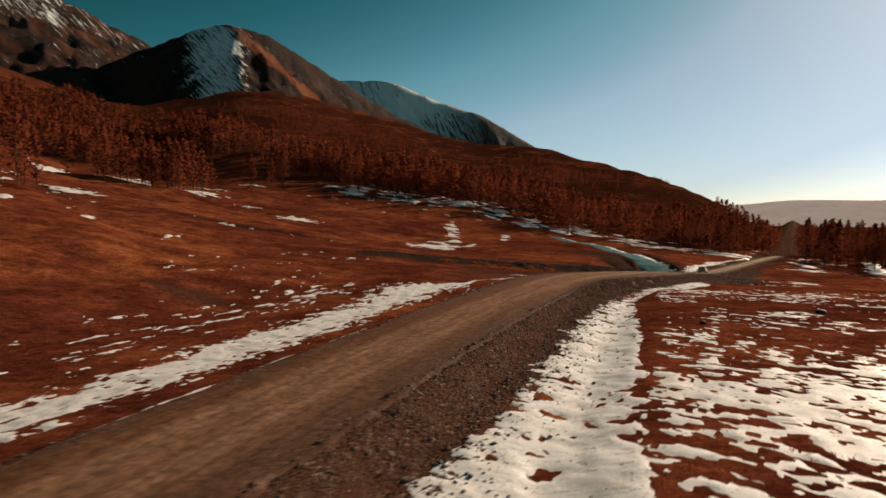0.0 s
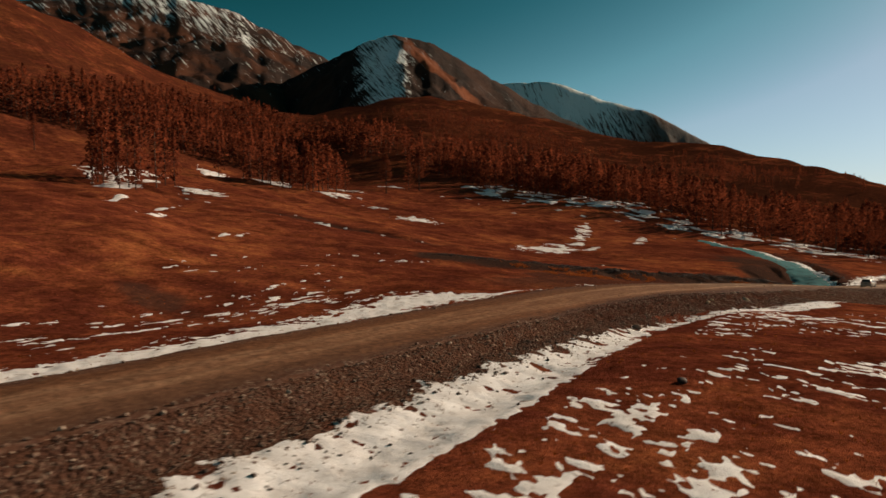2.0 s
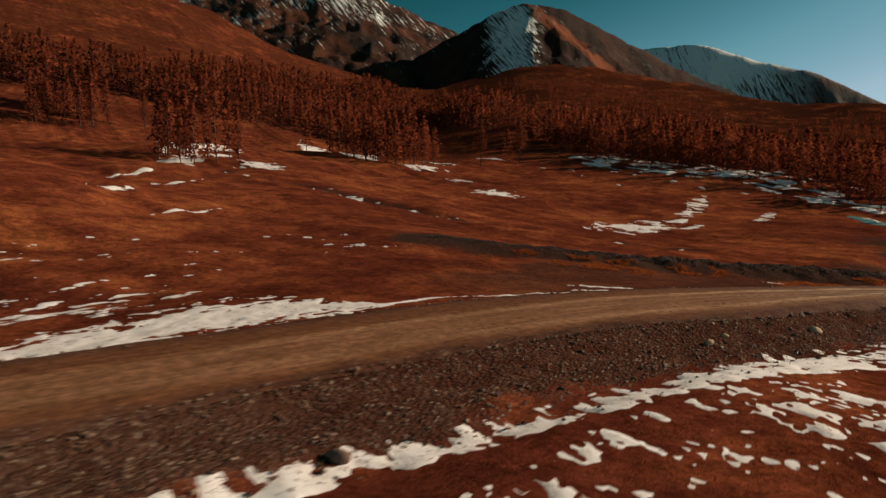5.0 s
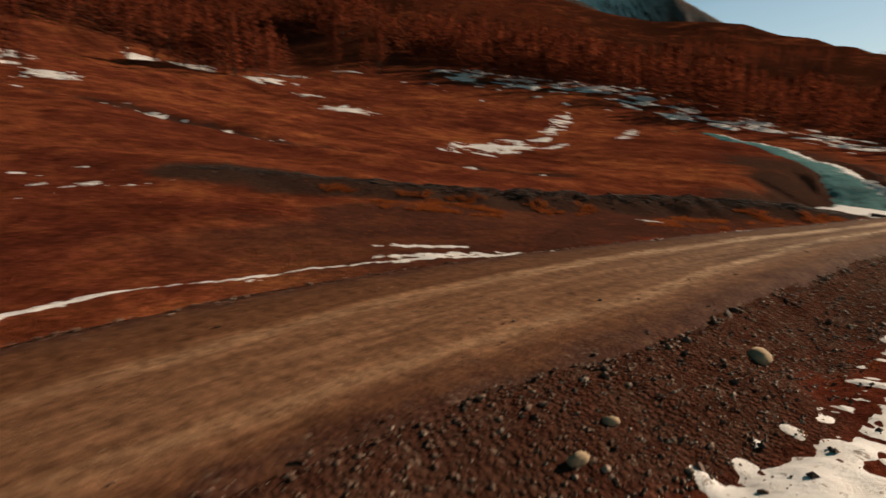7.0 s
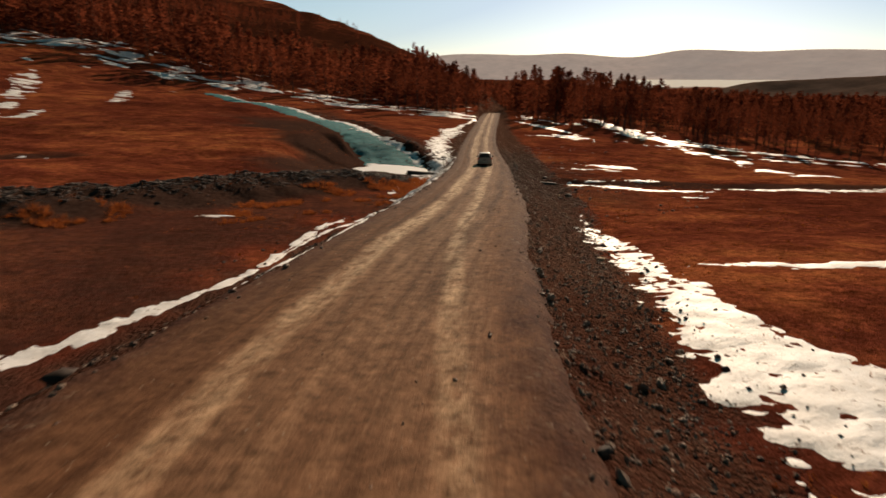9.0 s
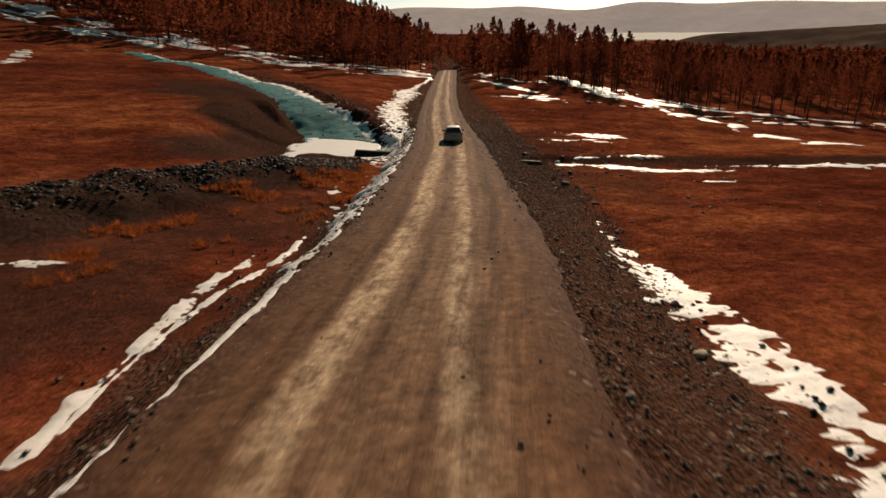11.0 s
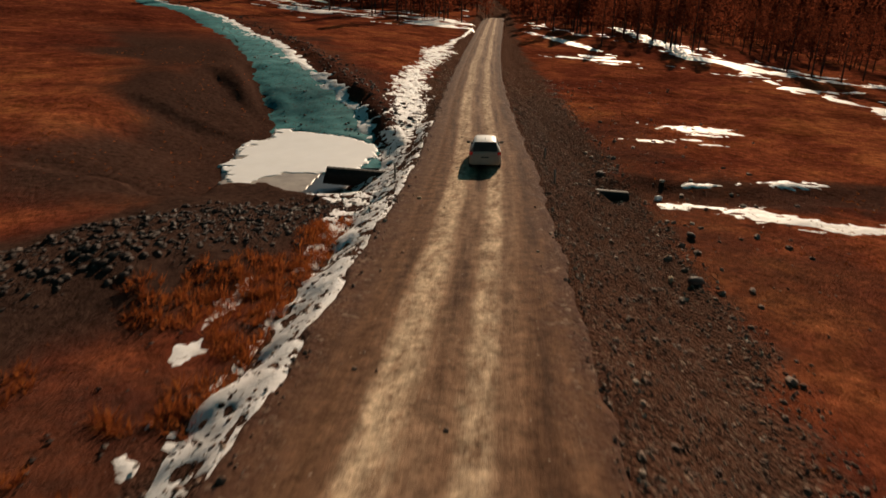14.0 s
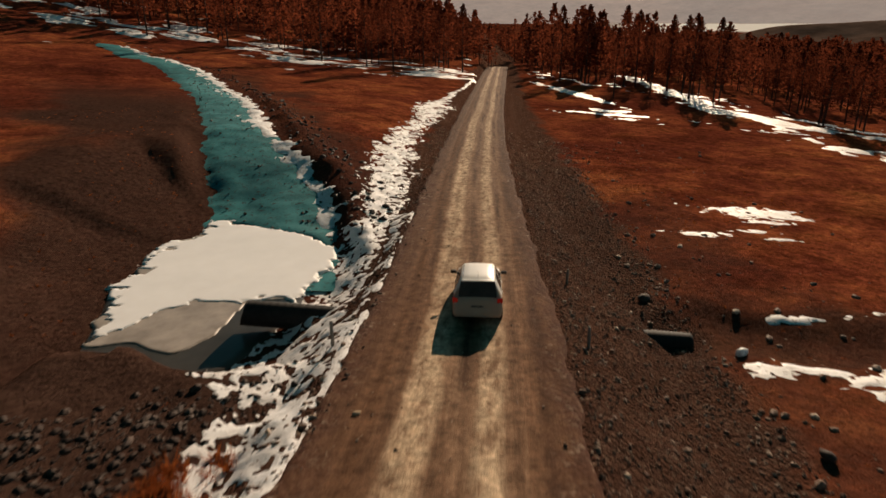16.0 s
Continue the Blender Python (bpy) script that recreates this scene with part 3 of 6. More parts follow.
strip = (1 - sstep(8, 15, kq + 3.5 * fnoise(U / 4, V / 4, 4))) * (ks > 0) * (1 - sstep(235, 275, U))
cq, cw, cs = along(U, V, CREEK_U, CREEK_V)
wet = 1 - sstep(2.0, 3.8, cq + 1.2 * fnoise(U / 2.5, V / 2.5, 3))
gq, gw, gs = along(U, V, GULLY_U, GULLY_V)
gully = 1 - sstep(0.6, 2.4, gq + 1.6 * fnoise(U / 2.5, V / 2.5, 3))
heath = 1 - sstep(0.6, 1.15, np.hypot((U - 46.8) / 2.6, (V + 54.5) / 6.5) + 0.3 * fnoise(U / 2, V / 2, 3))
# darker patches in the meadow between spoil heap and road
dark_meadow = (1 - sstep(3, 9, np.abs(D + 16) - 4 + 5 * fnoise(U / 6, V / 6, 4))) * sstep(80, 92, U) * (1 - sstep(134, 152, U))
toe_soil = (D > 0) * (1 - sstep(0, 6, D - 12.5 + 4.5 * fnoise(U / 5, V / 5, 4))) * sstep(136, 152, U) * (1 - sstep(176, 200, U))
zone(ground_mesh, "dark", np.clip(np.maximum.reduce([heap, 0.8 * gully, 0.7 * heath, 0.62 * dark_meadow, 0.55 * toe_soil, 0.95 * graded, 0.7 * strip, 0.85 * wet, 0.1 * bare * sstep(116, 140, U)]), 0, 1))
RR = np.hypot(X - MID[0], Y - MID[1])
AZ = np.degrees(np.arctan2(X - MID[0], Y - MID[1]))
lake = sstep(1900, 2100, RR + 300 * fnoise(AZ / 6, RR / 700, 3)) * (1 - sstep(3900, 4200, RR)) * sstep(38, 43, AZ) * (1 - sstep(53, 60, AZ))
zone(ground_mesh, "shrub", (0.75 + 0.25 * sstep(-18, 0, AZ)) * sstep(330, 480, RR) * (1 - sstep(30, 36, AZ)) * sstep(-110, -80, AZ))
zone(ground_mesh, "ruddy", 0.95 * sstep(52, 66, U) * (1 - sstep(100, 116, U)))
zone(ground_mesh, "valley_snow", np.clip(lake, 0, 1))
tagged(new("ground", ground_mesh), "rolling russet autumn steppe with bare earth patches", "ground", kind="structure")

# ---- road ----
ru = np.concatenate([np.arange(-55, -12, 2.0), np.arange(-12, 205, 0.35), np.arange(205, 372, 1.5)])
rt = np.linspace(-1, 1, 61)
RU, RT = np.meshgrid(ru, rt, indexing="ij")
shoulder = half_right(RU) + 0.9 * sstep(78, 90, RU) * (1 - sstep(118, 132, RU))
RD = np.where(RT > 0, RT * shoulder, RT * half_left(RU))
RD = RD * (1 + 0.025 * fnoise(RU / 1.6, RT * 0.6, 4, 0.6) * sstep(0.7, 1.0, np.abs(RT)))
RX, RY = to_xy(RU, road_v(RU) + RD)
ruts = -0.05 * np.exp(-((RD + 1.15) / 0.3) ** 2) - 0.05 * np.exp(-((RD - 0.45) / 0.28) ** 2) - 0.07 * np.exp(-((RD + 2.3) / 0.2) ** 2) * sstep(70, 90, RU)
RZ = road_z(RU) + 0.05 - 0.06 * (RD / 4) ** 2 + ruts * (0.7 + 0.5 * vnoise(RU / 6, RD * 2)) + 0.03 * fnoise(RU / 1.8, RD / 0.8, 3)
RZ = RZ - np.maximum(RD - half_right(RU), 0) / fall_right(RU)
RZ = RZ - 0.25 * sstep(0.93, 1.0, np.abs(RT) + 0.03 * fnoise(RU / 1.2, RT * 3, 3))
road_mesh = mesh_of("road", np.stack([RX, RY, RZ], -1).reshape(-1, 3), grid_faces(len(ru), len(rt)), DIRT)
uv = road_mesh.uv_layers.new(name="UVMap")
loops = np.empty(len(road_mesh.loops), np.int32)
road_mesh.loops.foreach_get("vertex_index", loops)
uv.data.foreach_set("uv", np.stack([RD.ravel()[loops], RU.ravel()[loops]], -1).astype(np.float32).ravel())
zone(road_mesh, "rim", np.abs(RT))
zone(road_mesh, "ruddy", 0.95 * sstep(52, 66, RU) * (1 - sstep(100, 116, RU)))
zone(road_mesh, "lane", np.interp(RU, [48, 79, 92, 105, 118, 132], [0.0, 2.4, 3.3, 1.8, 0.5, 0.0]))
tagged(new("road", road_mesh), "rutted brown dirt road with pale wheel tracks", "road", kind="structure")


# ---- mountains ----
def mountain(name, label, azs, els, r, depth, mat, rough, seed, foot_z=-20, size=260.0, away=None, cells=260):
    """A range with its crest along bearings, falling both towards and away from the valley."""
    az = np.linspace(azs[0], azs[-1], cells)
    k = np.concatenate([np.linspace(-1, 0, cells * 3 // 10), np.linspace(0, 1, 10)[1:]])
    A, K = np.meshgrid(az, k, indexing="ij")
    jag = 0.16 * rough * fnoise(az * 0.9 + seed, az * 0 + seed, 5, 0.55)
    r = r if away is None else np.interp(az, azs, away)
    crest = r * np.tan(np.radians(smooth_interp(az, azs, els) + jag)) + EYE_Z
    r = np.reshape(r, (-1, 1)) if away is not None else r
    R = r + K * depth
    x, y = MID[0] + R * np.sin(np.radians(A)), MID[1] + R * np.cos(np.radians(A))
    a = np.abs(K)
    ridged = 1 - np.abs(fnoise(x / size + seed, y / size, 5, 0.52)) * 1.3
    H = foot_z + (crest[:, None] - foot_z) * (1 - a**1.05)
    H = H + rough * 0.30 * size * (ridged - 0.75) * sstep(0.0, 0.3, a) * (1 - sstep(0.75, 1, a))
    H = np.minimum(H, EYE_Z + (crest[:, None] - EYE_Z) * R / r * np.where(a < 0.01, 1, 0.985))
    me = mesh_of(name, np.stack([x, y, H], -1).reshape(-1, 3), grid_faces(len(az), len(k))[:, ::-1], mat)
    zone(me, "height", np.clip((H - foot_z) / (crest.max() - foot_z), 0, 1))
    zone(me, "bearing", A)
    zone(me, "rise", np.degrees(np.arctan2(H - EYE_Z, R + 0 * A)))
    return tagged(new(name, me), label, "mountain", kind="structure")


mountain("mountain_back", "dark rocky mountain with streaks of snow", [-70, -60, -48, -42, -38, -34.5, -29.6, -26, -20, -14],
         [12, 14, 16.3, 17.6, 17.8, 17.5, 15.7, 14.1, 11, 8], 2500, 1300, mountain_rock("streaked_rock", 0.60, 0.4, 1.0, 0.55), 0.7, 3.0, size=200.0)
mountain("mountain_peak", "pointed brown and black peak with thin snow", [-36, -32, -29, -26.1, -22.2, -19.3, -17, -14.8, -10, -5.4, -1, 6],
         [9.5, 11.4, 12.4, 14.0, 15.9, 16.3, 15.9, 14.8, 12.0, 9.4, 7.4, 5], 1650, 750,
         mountain_rock("peak_rock", 0.655, 0.15, 1.0, 0.42, (-18.2, 15.0, 1.25, 0.6), -21.3), 0.7, 11.0, size=150.0,
         away=[2200, 2080, 1980, 1880, 1750, 1650, 1690, 1760, 1900, 2020, 2100, 2200])
mountain("mountain_snow", "rounded mountain with a snow-covered shaded face", [-18, -13, -10.2, -8, -5.8, -1.3, 2.5, 6.7, 12],
         [8, 11.2, 12.0, 12.2, 12.1, 10.4, 9.2, 6.8, 3.5], 3100, 560, mountain_rock("snowy_rock", 0.42, 0.4, 0.5, 1.0, None, None, -1.0), 0.45, 23.0, size=170.0)
# Haze over the far hills, put in as a pale base and faint glow.
HAZE = plain("hazy_distant_hills", (0.36, 0.26, 0.22), 1.0, 0, 0.0, 0.45, 0.006, 0)
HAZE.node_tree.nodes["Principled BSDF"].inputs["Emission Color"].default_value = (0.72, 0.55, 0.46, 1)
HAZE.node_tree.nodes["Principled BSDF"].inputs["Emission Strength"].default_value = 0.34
mountain("hills_far", "low hills along the far side of the valley, paled by a glow for haze", [14, 22, 25, 28, 30, 34, 37, 43, 46, 52, 56, 62, 75, 90],
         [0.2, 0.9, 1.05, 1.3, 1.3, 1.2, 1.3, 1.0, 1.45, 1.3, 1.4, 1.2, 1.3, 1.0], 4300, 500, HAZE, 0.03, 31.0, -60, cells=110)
# This hill's woods are coloured lighter brown-grey to hold the haze before them.
mountain("hill_right", "dark wooded hill beyond the valley floor", [46, 49, 51, 55, 60, 70, 85, 100],
         [-2.2, -1.6, -1.1, -0.8, -0.5, 0.1, 0.4, 0.0], 1300, 330, plain("hazy_woods", (0.13, 0.085, 0.068), 1.0, 0, 0, 0.4, 0.03, 0.3), 0.1, 41.0, -60, cells=110)


# ---- larches ----
def larch_bark():
    return plain("larch_bark", (0.075, 0.048, 0.037), 0.95, 0, 0.0, 0.4, 6.0, 0.4)


def larch_needles():
    n = Nodes("larch_needles", 1.0, 0, 0.0)
    info, isl = n.node("ShaderNodeObjectInfo"), n.node("ShaderNodeNewGeometry")
    one = n.ramp(isl.outputs["Random Per Island"], (0.0, (0.125, 0.036, 0.021)), (0.5, (0.160, 0.046, 0.026)), (1.0, (0.205, 0.061, 0.032)))
    two = n.ramp(n.noise(n.coords(), 0.07, 3), (0.35, (0.72, 0.66, 0.66)), (0.65, (1.15, 1.05, 0.95)))
    col = n.mix(1.0, one, two, "MULTIPLY")
    col = n.mix(1.0, col, n.ramp(info.outputs["Random"], (0.0, 0.75), (1.0, 1.1)), "MULTIPLY")
    n.color(col)
    thin, both = n.node("ShaderNodeBsdfTranslucent"), n.node("ShaderNodeMixShader", Fac=0.48)
    n.link(n.mix(1.0, col, (1.0, 0.9, 0.8), "MULTIPLY"), thin.inputs["Color"])
    n.link(n.bsdf.outputs[0], both.inputs[1])
    n.link(thin.outputs[0], both.inputs[2])
    n.link(both.outputs[0], n.tree.nodes["Material Output"].inputs["Surface"])
    return n.mat


BARK, NEEDLES = larch_bark(), larch_needles()


def tube(points, radii, sides):
    """Rings joined along points; gives vertices and quads."""
    pts, rad = np.asarray(points, float), np.asarray(radii, float)
    ang = np.arange(sides) * 2 * np.pi / sides
    dirs = np.gradient(pts, axis=0)
    out = []
    for p, r, q in zip(pts, rad, dirs):
        q = q / (np.linalg.norm(q) + 1e-9)
        a = np.cross(q, (0.0, 1.0, 0.0) if abs(q[1]) < 0.9 else (1.0, 0.0, 0.0))
        a /= np.linalg.norm(a)
        b = np.cross(q, a)
        out.append(p + r * (np.cos(ang)[:, None] * a + np.sin(ang)[:, None] * b))
    v = np.concatenate(out)
    f = [[i * sides + j, i * sides + (j + 1) % sides, (i + 1) * sides + (j + 1) % sides, (i + 1) * sides + j]
         for i in range(len(pts) - 1) for j in range(sides)]
    return v, np.array(f)


def crown_width(h, bare):
    """Half width of the crown at height h, for a crown of half width 1."""
    k = max(0.0, (h - bare) / (1 - bare))
    return min(1.0, 0.42 + 2.2 * k) * max(0.0, 1 - k**1.35) ** 0.9 + 0.04


def larch_parts(rng, height, spread_r, twigs, tufts, size, bare, limbs=True):
    """The trunk with its limbs, and the needle sprays, of one larch."""
    lean = rng.normal(0, 0.012, 2)
    hs = np.linspace(0, 1, 7 if limbs else 3)
    bow = rng.normal(0, 0.12, 2)
    line = np.stack([height * hs * lean[0] + bow[0] * np.sin(hs * 3), height * hs * lean[1] + bow[1] * np.sin(hs * 3), height * hs * 0.97 - 0.3], -1)
    tv, tf = tube(line, 0.011 * height * (1 - hs) ** 0.8 + 0.015, 6 if limbs else 3)
    tv, tf, n = [tv], [tf], len(tv)
    cv, cf, cn, m = [], [], [], 0
    lop, lumps = rng.uniform(0, 6.28), rng.uniform(0, 6.28, 4)
    for k in range(twigs):
        h = bare + (1 - bare) * ((k + rng.rand()) / twigs) ** 0.9
        a = rng.uniform(0, 6.28)
        uneven = 1 + 0.15 * math.cos(a - lop) + 0.10 * math.sin(3 * a + 9 * h + lumps[0]) + 0.08 * math.sin(22 * h + lumps[1] + a)
        reach = spread_r * crown_width(h, bare) * rng.uniform(0.6, 1.1) * uneven
        base = np.array([np.interp(h, hs, line[:, 0]), np.interp(h, hs, line[:, 1]), np.interp(h, hs, line[:, 2])])
        way = np.array([math.cos(a), math.sin(a), rng.uniform(-0.15, 0.40)])
        tip = base + way * reach
        if limbs and k % 11 == 0:
            v, f = tube(np.stack([base, base * 0.5 + tip * 0.5 + (0, 0, -0.05 * reach), tip]), [0.035, 0.022, 0.008], 3)
            tv.append(v)
            tf.append(f + n)
            n += len(v)
        for j in range(tufts):
            s = rng.uniform(0.15, 1.08) ** 0.7
            c = base + (tip - base) * s + rng.normal(0, 0.10, 3) * (0.6 + reach * 0.35)
            q = size * rng.uniform(0.6, 1.4)
            ax = way + rng.normal(0, 0.7, 3)
            ax /= np.linalg.norm(ax)
            side = np.cross(ax, rng.normal(0, 1, 3))
            side /= np.linalg.norm(side) + 1e-9
            cv.extend((c - ax * q, c + side * q * 0.55, c + ax * q, c - side * q * 0.55))
            out = np.array([c[0] - base[0], c[1] - base[1], 0.0])
            out = out / (np.linalg.norm(out) + 0.2) + (0, 0, 0.35)
            flip = np.dot(np.cross(side, ax), out) > 0
            cf.append([m, m + 3, m + 2, m + 1] if not flip else [m, m + 1, m + 2, m + 3])
            cn.extend([out / np.linalg.norm(out)] * 4)
            m += 4
    return np.concatenate(tv), np.concatenate(tf), np.array(cv), np.array(cf), np.array(cn)


def larch(rng, height, spread_r, label):
    tree = new("larch")
    tv, tf, cv, cf, cn = larch_parts(rng, height, spread_r, 480, 3, 0.19, rng.uniform(0.20, 0.36))
    for name, v, f, mat in (("trunk", tv, tf, BARK), ("crown", cv, cf, NEEDLES)):
        ob = new(name, mesh_of(name, v, f, mat))
        if name == "crown":
            ob.data.normals_split_custom_set_from_vertices(cn.tolist())
        ob.parent = tree
    return tagged(tree, label, "tree", "larches at the edge of the wood")


def left_edge(v):
    """How far along u the wood on the hill side begins."""
    return np.interp(v, [-460, -389, -300, -264, -239, -191, -145, -100, -84, -54, -36, -20], [400, 372, 352, 340, 326, 334, 332, 318, 326, 306, 296, 298])


def right_edge(u):
    return np.interp(u, [120, 150, 185, 200, 215, 234, 253, 285, 303, 330, 480], [190, 140, 110, 75, 52, 36, 25, 19, 3, -4, 4])


def wooded(x, y):
    """How thickly larches stand, 0 to 1."""
    u, v = to_uv(x, y)
    d = v - road_v(u)
    dx, dy = x - MID[0], y - MID[1]
    r, az = np.hypot(dx, dy), np.degrees(np.arctan2(dx, dy))
    el = np.degrees(np.arctan2(natural(x, y) - EYE_Z + 11.0, r))
    ragged = 9 * fnoise(u / 25, v / 25, 3)
    left = (v < -9) * np.maximum(sstep(-2, 14, u - left_edge(v) + ragged), 0.09 * sstep(-24, -18, u - left_edge(v)) * (v > -110))
    top = np.interp(az, [-75, -50, -34, -20, -5, 0, 8, 14, 20, 24, 30], [12.2, 12.0, 10.6, 8.8, 6.2, 4.6, 3.2, 2.0, 1.2, 1.5, 9])
    low = np.interp(az, [-75, -57, -45, -36, -30], [8.6, 8.2, 7.6, 5.0, 0.0])
    ragged2 = 0.8 * fnoise(x / 70, y / 70, 3)
    slope = (1 - sstep(top - 0.6, top + 0.6, el + ragged2)) * sstep(low - 0.3, low + 0.3, el + 0.5 * ragged2)
    thin = 0.35 + 0.65 * sstep(-0.35, 0.15, fnoise(x / 90, y / 90, 3))
    cover = np.maximum(1 - sstep(top - 0.5, top + 0.5, el + ragged2 * 0.6), np.where(r < 345, 1.0, 0.85 * sstep(-0.35, 0.25, fnoise(x / 55, y / 55, 3))))
    left = np.where(az < -33, slope * (r > 430), left * cover * (r < 0.86 * np.interp(az, HILL_AZ, HILL_R))) * np.where(r > 480, thin, 1)
    grove = np.zeros_like(r)
    for cu, cv, au, av in ((112, -232, 13, 26), (205, -272, 24, 34), (245, -300, 14, 22), (90, -405, 22, 26), (292, -268, 8, 7)):
        grove = np.maximum(grove, 1 - sstep(0.7, 1.1, np.hypot((u - cu) / au, (v - cv) / av) + 0.25 * fnoise(u / 9, v / 9, 2)))
    grove = np.where(np.hypot(u - 292, v + 268) < 12, grove * 0.35, grove)
    right = (d > 7) * sstep(-2, 10, v - right_edge(u) + 5 * fnoise(u / 18, v / 18, 3)) * (r < 700) * (az < 100)
    gap = np.where(u < 352, sstep(6.5, 9, np.abs(d)), 1.0)
    return np.maximum.reduce([left, grove, right * 0.95]) * gap


rng = np.random.RandomState(5)
variants = []
for k in range(6):
    label = ["rust-coloured autumn larch with a slim crown", "rust-coloured autumn larch with a broad ragged crown"][k % 2]
    variants.append((larch(rng, 14.0 + 1.2 * (k % 3), (2.9, 3.6)[k % 2] + 0.08 * k, label), 14.0 + 1.2 * (k % 3)))

# candidates on a jittered lattice, thinned by the density
spots = []
for step, r0, r1 in ((5.2, 0, 430), (6.6, 430, 1060)):
    gx, gy = np.meshgrid(np.arange(-1050, 1100, step), np.arange(-100, 1150, step), indexing="ij")
    gx, gy = gx + rng.uniform(-0.45, 0.45, gx.shape) * step, gy + rng.uniform(-0.45, 0.45, gy.shape) * step
    r = np.hypot(gx - MID[0], gy - MID[1])
    ok = (r >= r0) & (r < r1)
    gx, gy, r = gx[ok], gy[ok], r[ok]
    az = np.degrees(np.arctan2(gx - MID[0], gy - MID[1]))
    ok = (az > -66) & (az < 80)
    gx, gy, r = gx[ok], gy[ok], r[ok]
    ok = rng.rand(len(gx)) < wooded(gx, gy) * (0.45 if r0 == 0 else 0.7)
    spots.append(np.stack([gx[ok], gy[ok]], -1))
spots = np.concatenate(spots)
# lone trees out in the open
lone = [to_xy(u, v) for u, v in ((266.7, 9.9), (306, -97), (305.6, -77), (294, -51.5), (293.5, -41), (285, -34), (333, -103), (287, -262), (295, -270), (82, -400), (101, -392), (128, -398), (258, -258))]
spots = np.concatenate([np.array(lone), spots])
su, sv = to_uv(spots[:, 0], spots[:, 1])
depth = np.hypot(su - 150, sv + 15)
depth[: len(lone)] = 0
order = np.argsort(depth)
rr, aa = np.hypot(spots[:, 0] - MID[0], spots[:, 1] - MID[1]), np.degrees(np.arctan2(spots[:, 0] - MID[0], spots[:, 1] - MID[1]))
crest = np.interp(aa, [-75, -50, -34, -20, -5, 0, 8, 14, 20, 24, 30], [12.2, 12.0, 10.6, 8.8, 6.2, 4.6, 3.2, 2.0, 1.2, 1.5, 9])
low = (rr > 345) & (sv < -9) & (np.degrees(np.arctan2(natural(spots[:, 0], spots[:, 1]) - EYE_Z + 11.0, rr)) > crest - 0.3)


def tall_here(u, v):
    if v > -6:
        return float(np.interp(u, [180, 230, 270, 320], [11.5, 13.5, 15.5, 18.0]) * np.interp(v, [15, 60], [1.0, 0.8]))
    return float(np.interp(v, [-240, -190, -100, -30], [23.0, 21.0, 19.0, 16.5]))


NEAR = 160
sz = ground(spots[:, 0], spots[:, 1], False)
for n, i in enumerate(order[:NEAR]):
    tree, tall = variants[n % len(variants)]
    want = rng.uniform(0.85, 1.15) * tall_here(su[i], sv[i])
    m = pose(spots[i, 0], spots[i, 1], sz[i], 0, 0, rng.uniform(0, 360)) @ Matrix.Scale(want / tall, 4)
    if n < len(variants):
        tree.matrix_basis = m
    else:
        k = copy_thing(tree, m)
        k.scale = (want / tall,) * 3

# the wood behind, tree upon tree
rest = order[NEAR:]
rd = np.hypot(spots[rest, 0] - MID[0], spots[rest, 1] - MID[1])


def wood(name, label, picks, twigs, tufts, size, kinds):
    protos = []
    for k in range(kinds):
        tv, tf, cv, cf, cn = larch_parts(rng, 14.0, 2.7 + 0.25 * k, twigs, tufts, size, 0.14, False)
        protos.append((tv, tf, cv, cf, cn))
    for part_name, a, b, mat in (("trunks", 0, 1, BARK), ("crowns", 2, 3, NEEDLES)):
        vs, fs, ns, n = [], [], [], 0
        r2 = np.random.RandomState(9)
        for i in picks:
            p = protos[r2.randint(kinds)]
            want = r2.uniform(0.75, 1.15) * tall_here(su[i], sv[i]) / 14.0 * (0.42 if low[i] else 1.0)
            t = r2.uniform(0, 6.28)
            c, s = math.cos(t) * want, math.sin(t) * want
            v = p[a]
            vs.append(np.stack([v[:, 0] * c - v[:, 1] * s + spots[i, 0], v[:, 0] * s + v[:, 1] * c + spots[i, 1], v[:, 2] * want + sz[i]], -1))
            fs.append(p[b] + n)
            if a:
                w = p[4]
                ns.append(np.stack([w[:, 0] * c - w[:, 1] * s, w[:, 0] * s + w[:, 1] * c, w[:, 2] * want], -1) / want)
            n += len(v)
        if vs:
            me = mesh_of(name, np.concatenate(vs), np.concatenate(fs), mat)
            if ns:
                me.normals_split_custom_set_from_vertices(np.concatenate(ns).tolist())
            tagged(new(name + "_" + part_name, me), label, "wood", kind="stuff")


wood("wood_edge", "dense rust-brown larch wood behind the open ground", rest[rd < 430], 200, 1, 0.45, 5)
wood("wood_slope", "larch wood climbing the hillside", rest[(rd >= 430) & (rd < 640)], 60, 1, 0.72, 4)
wood("wood_far", "thin larch wood high on the hillside", rest[rd >= 640], 22, 1, 1.15, 4)


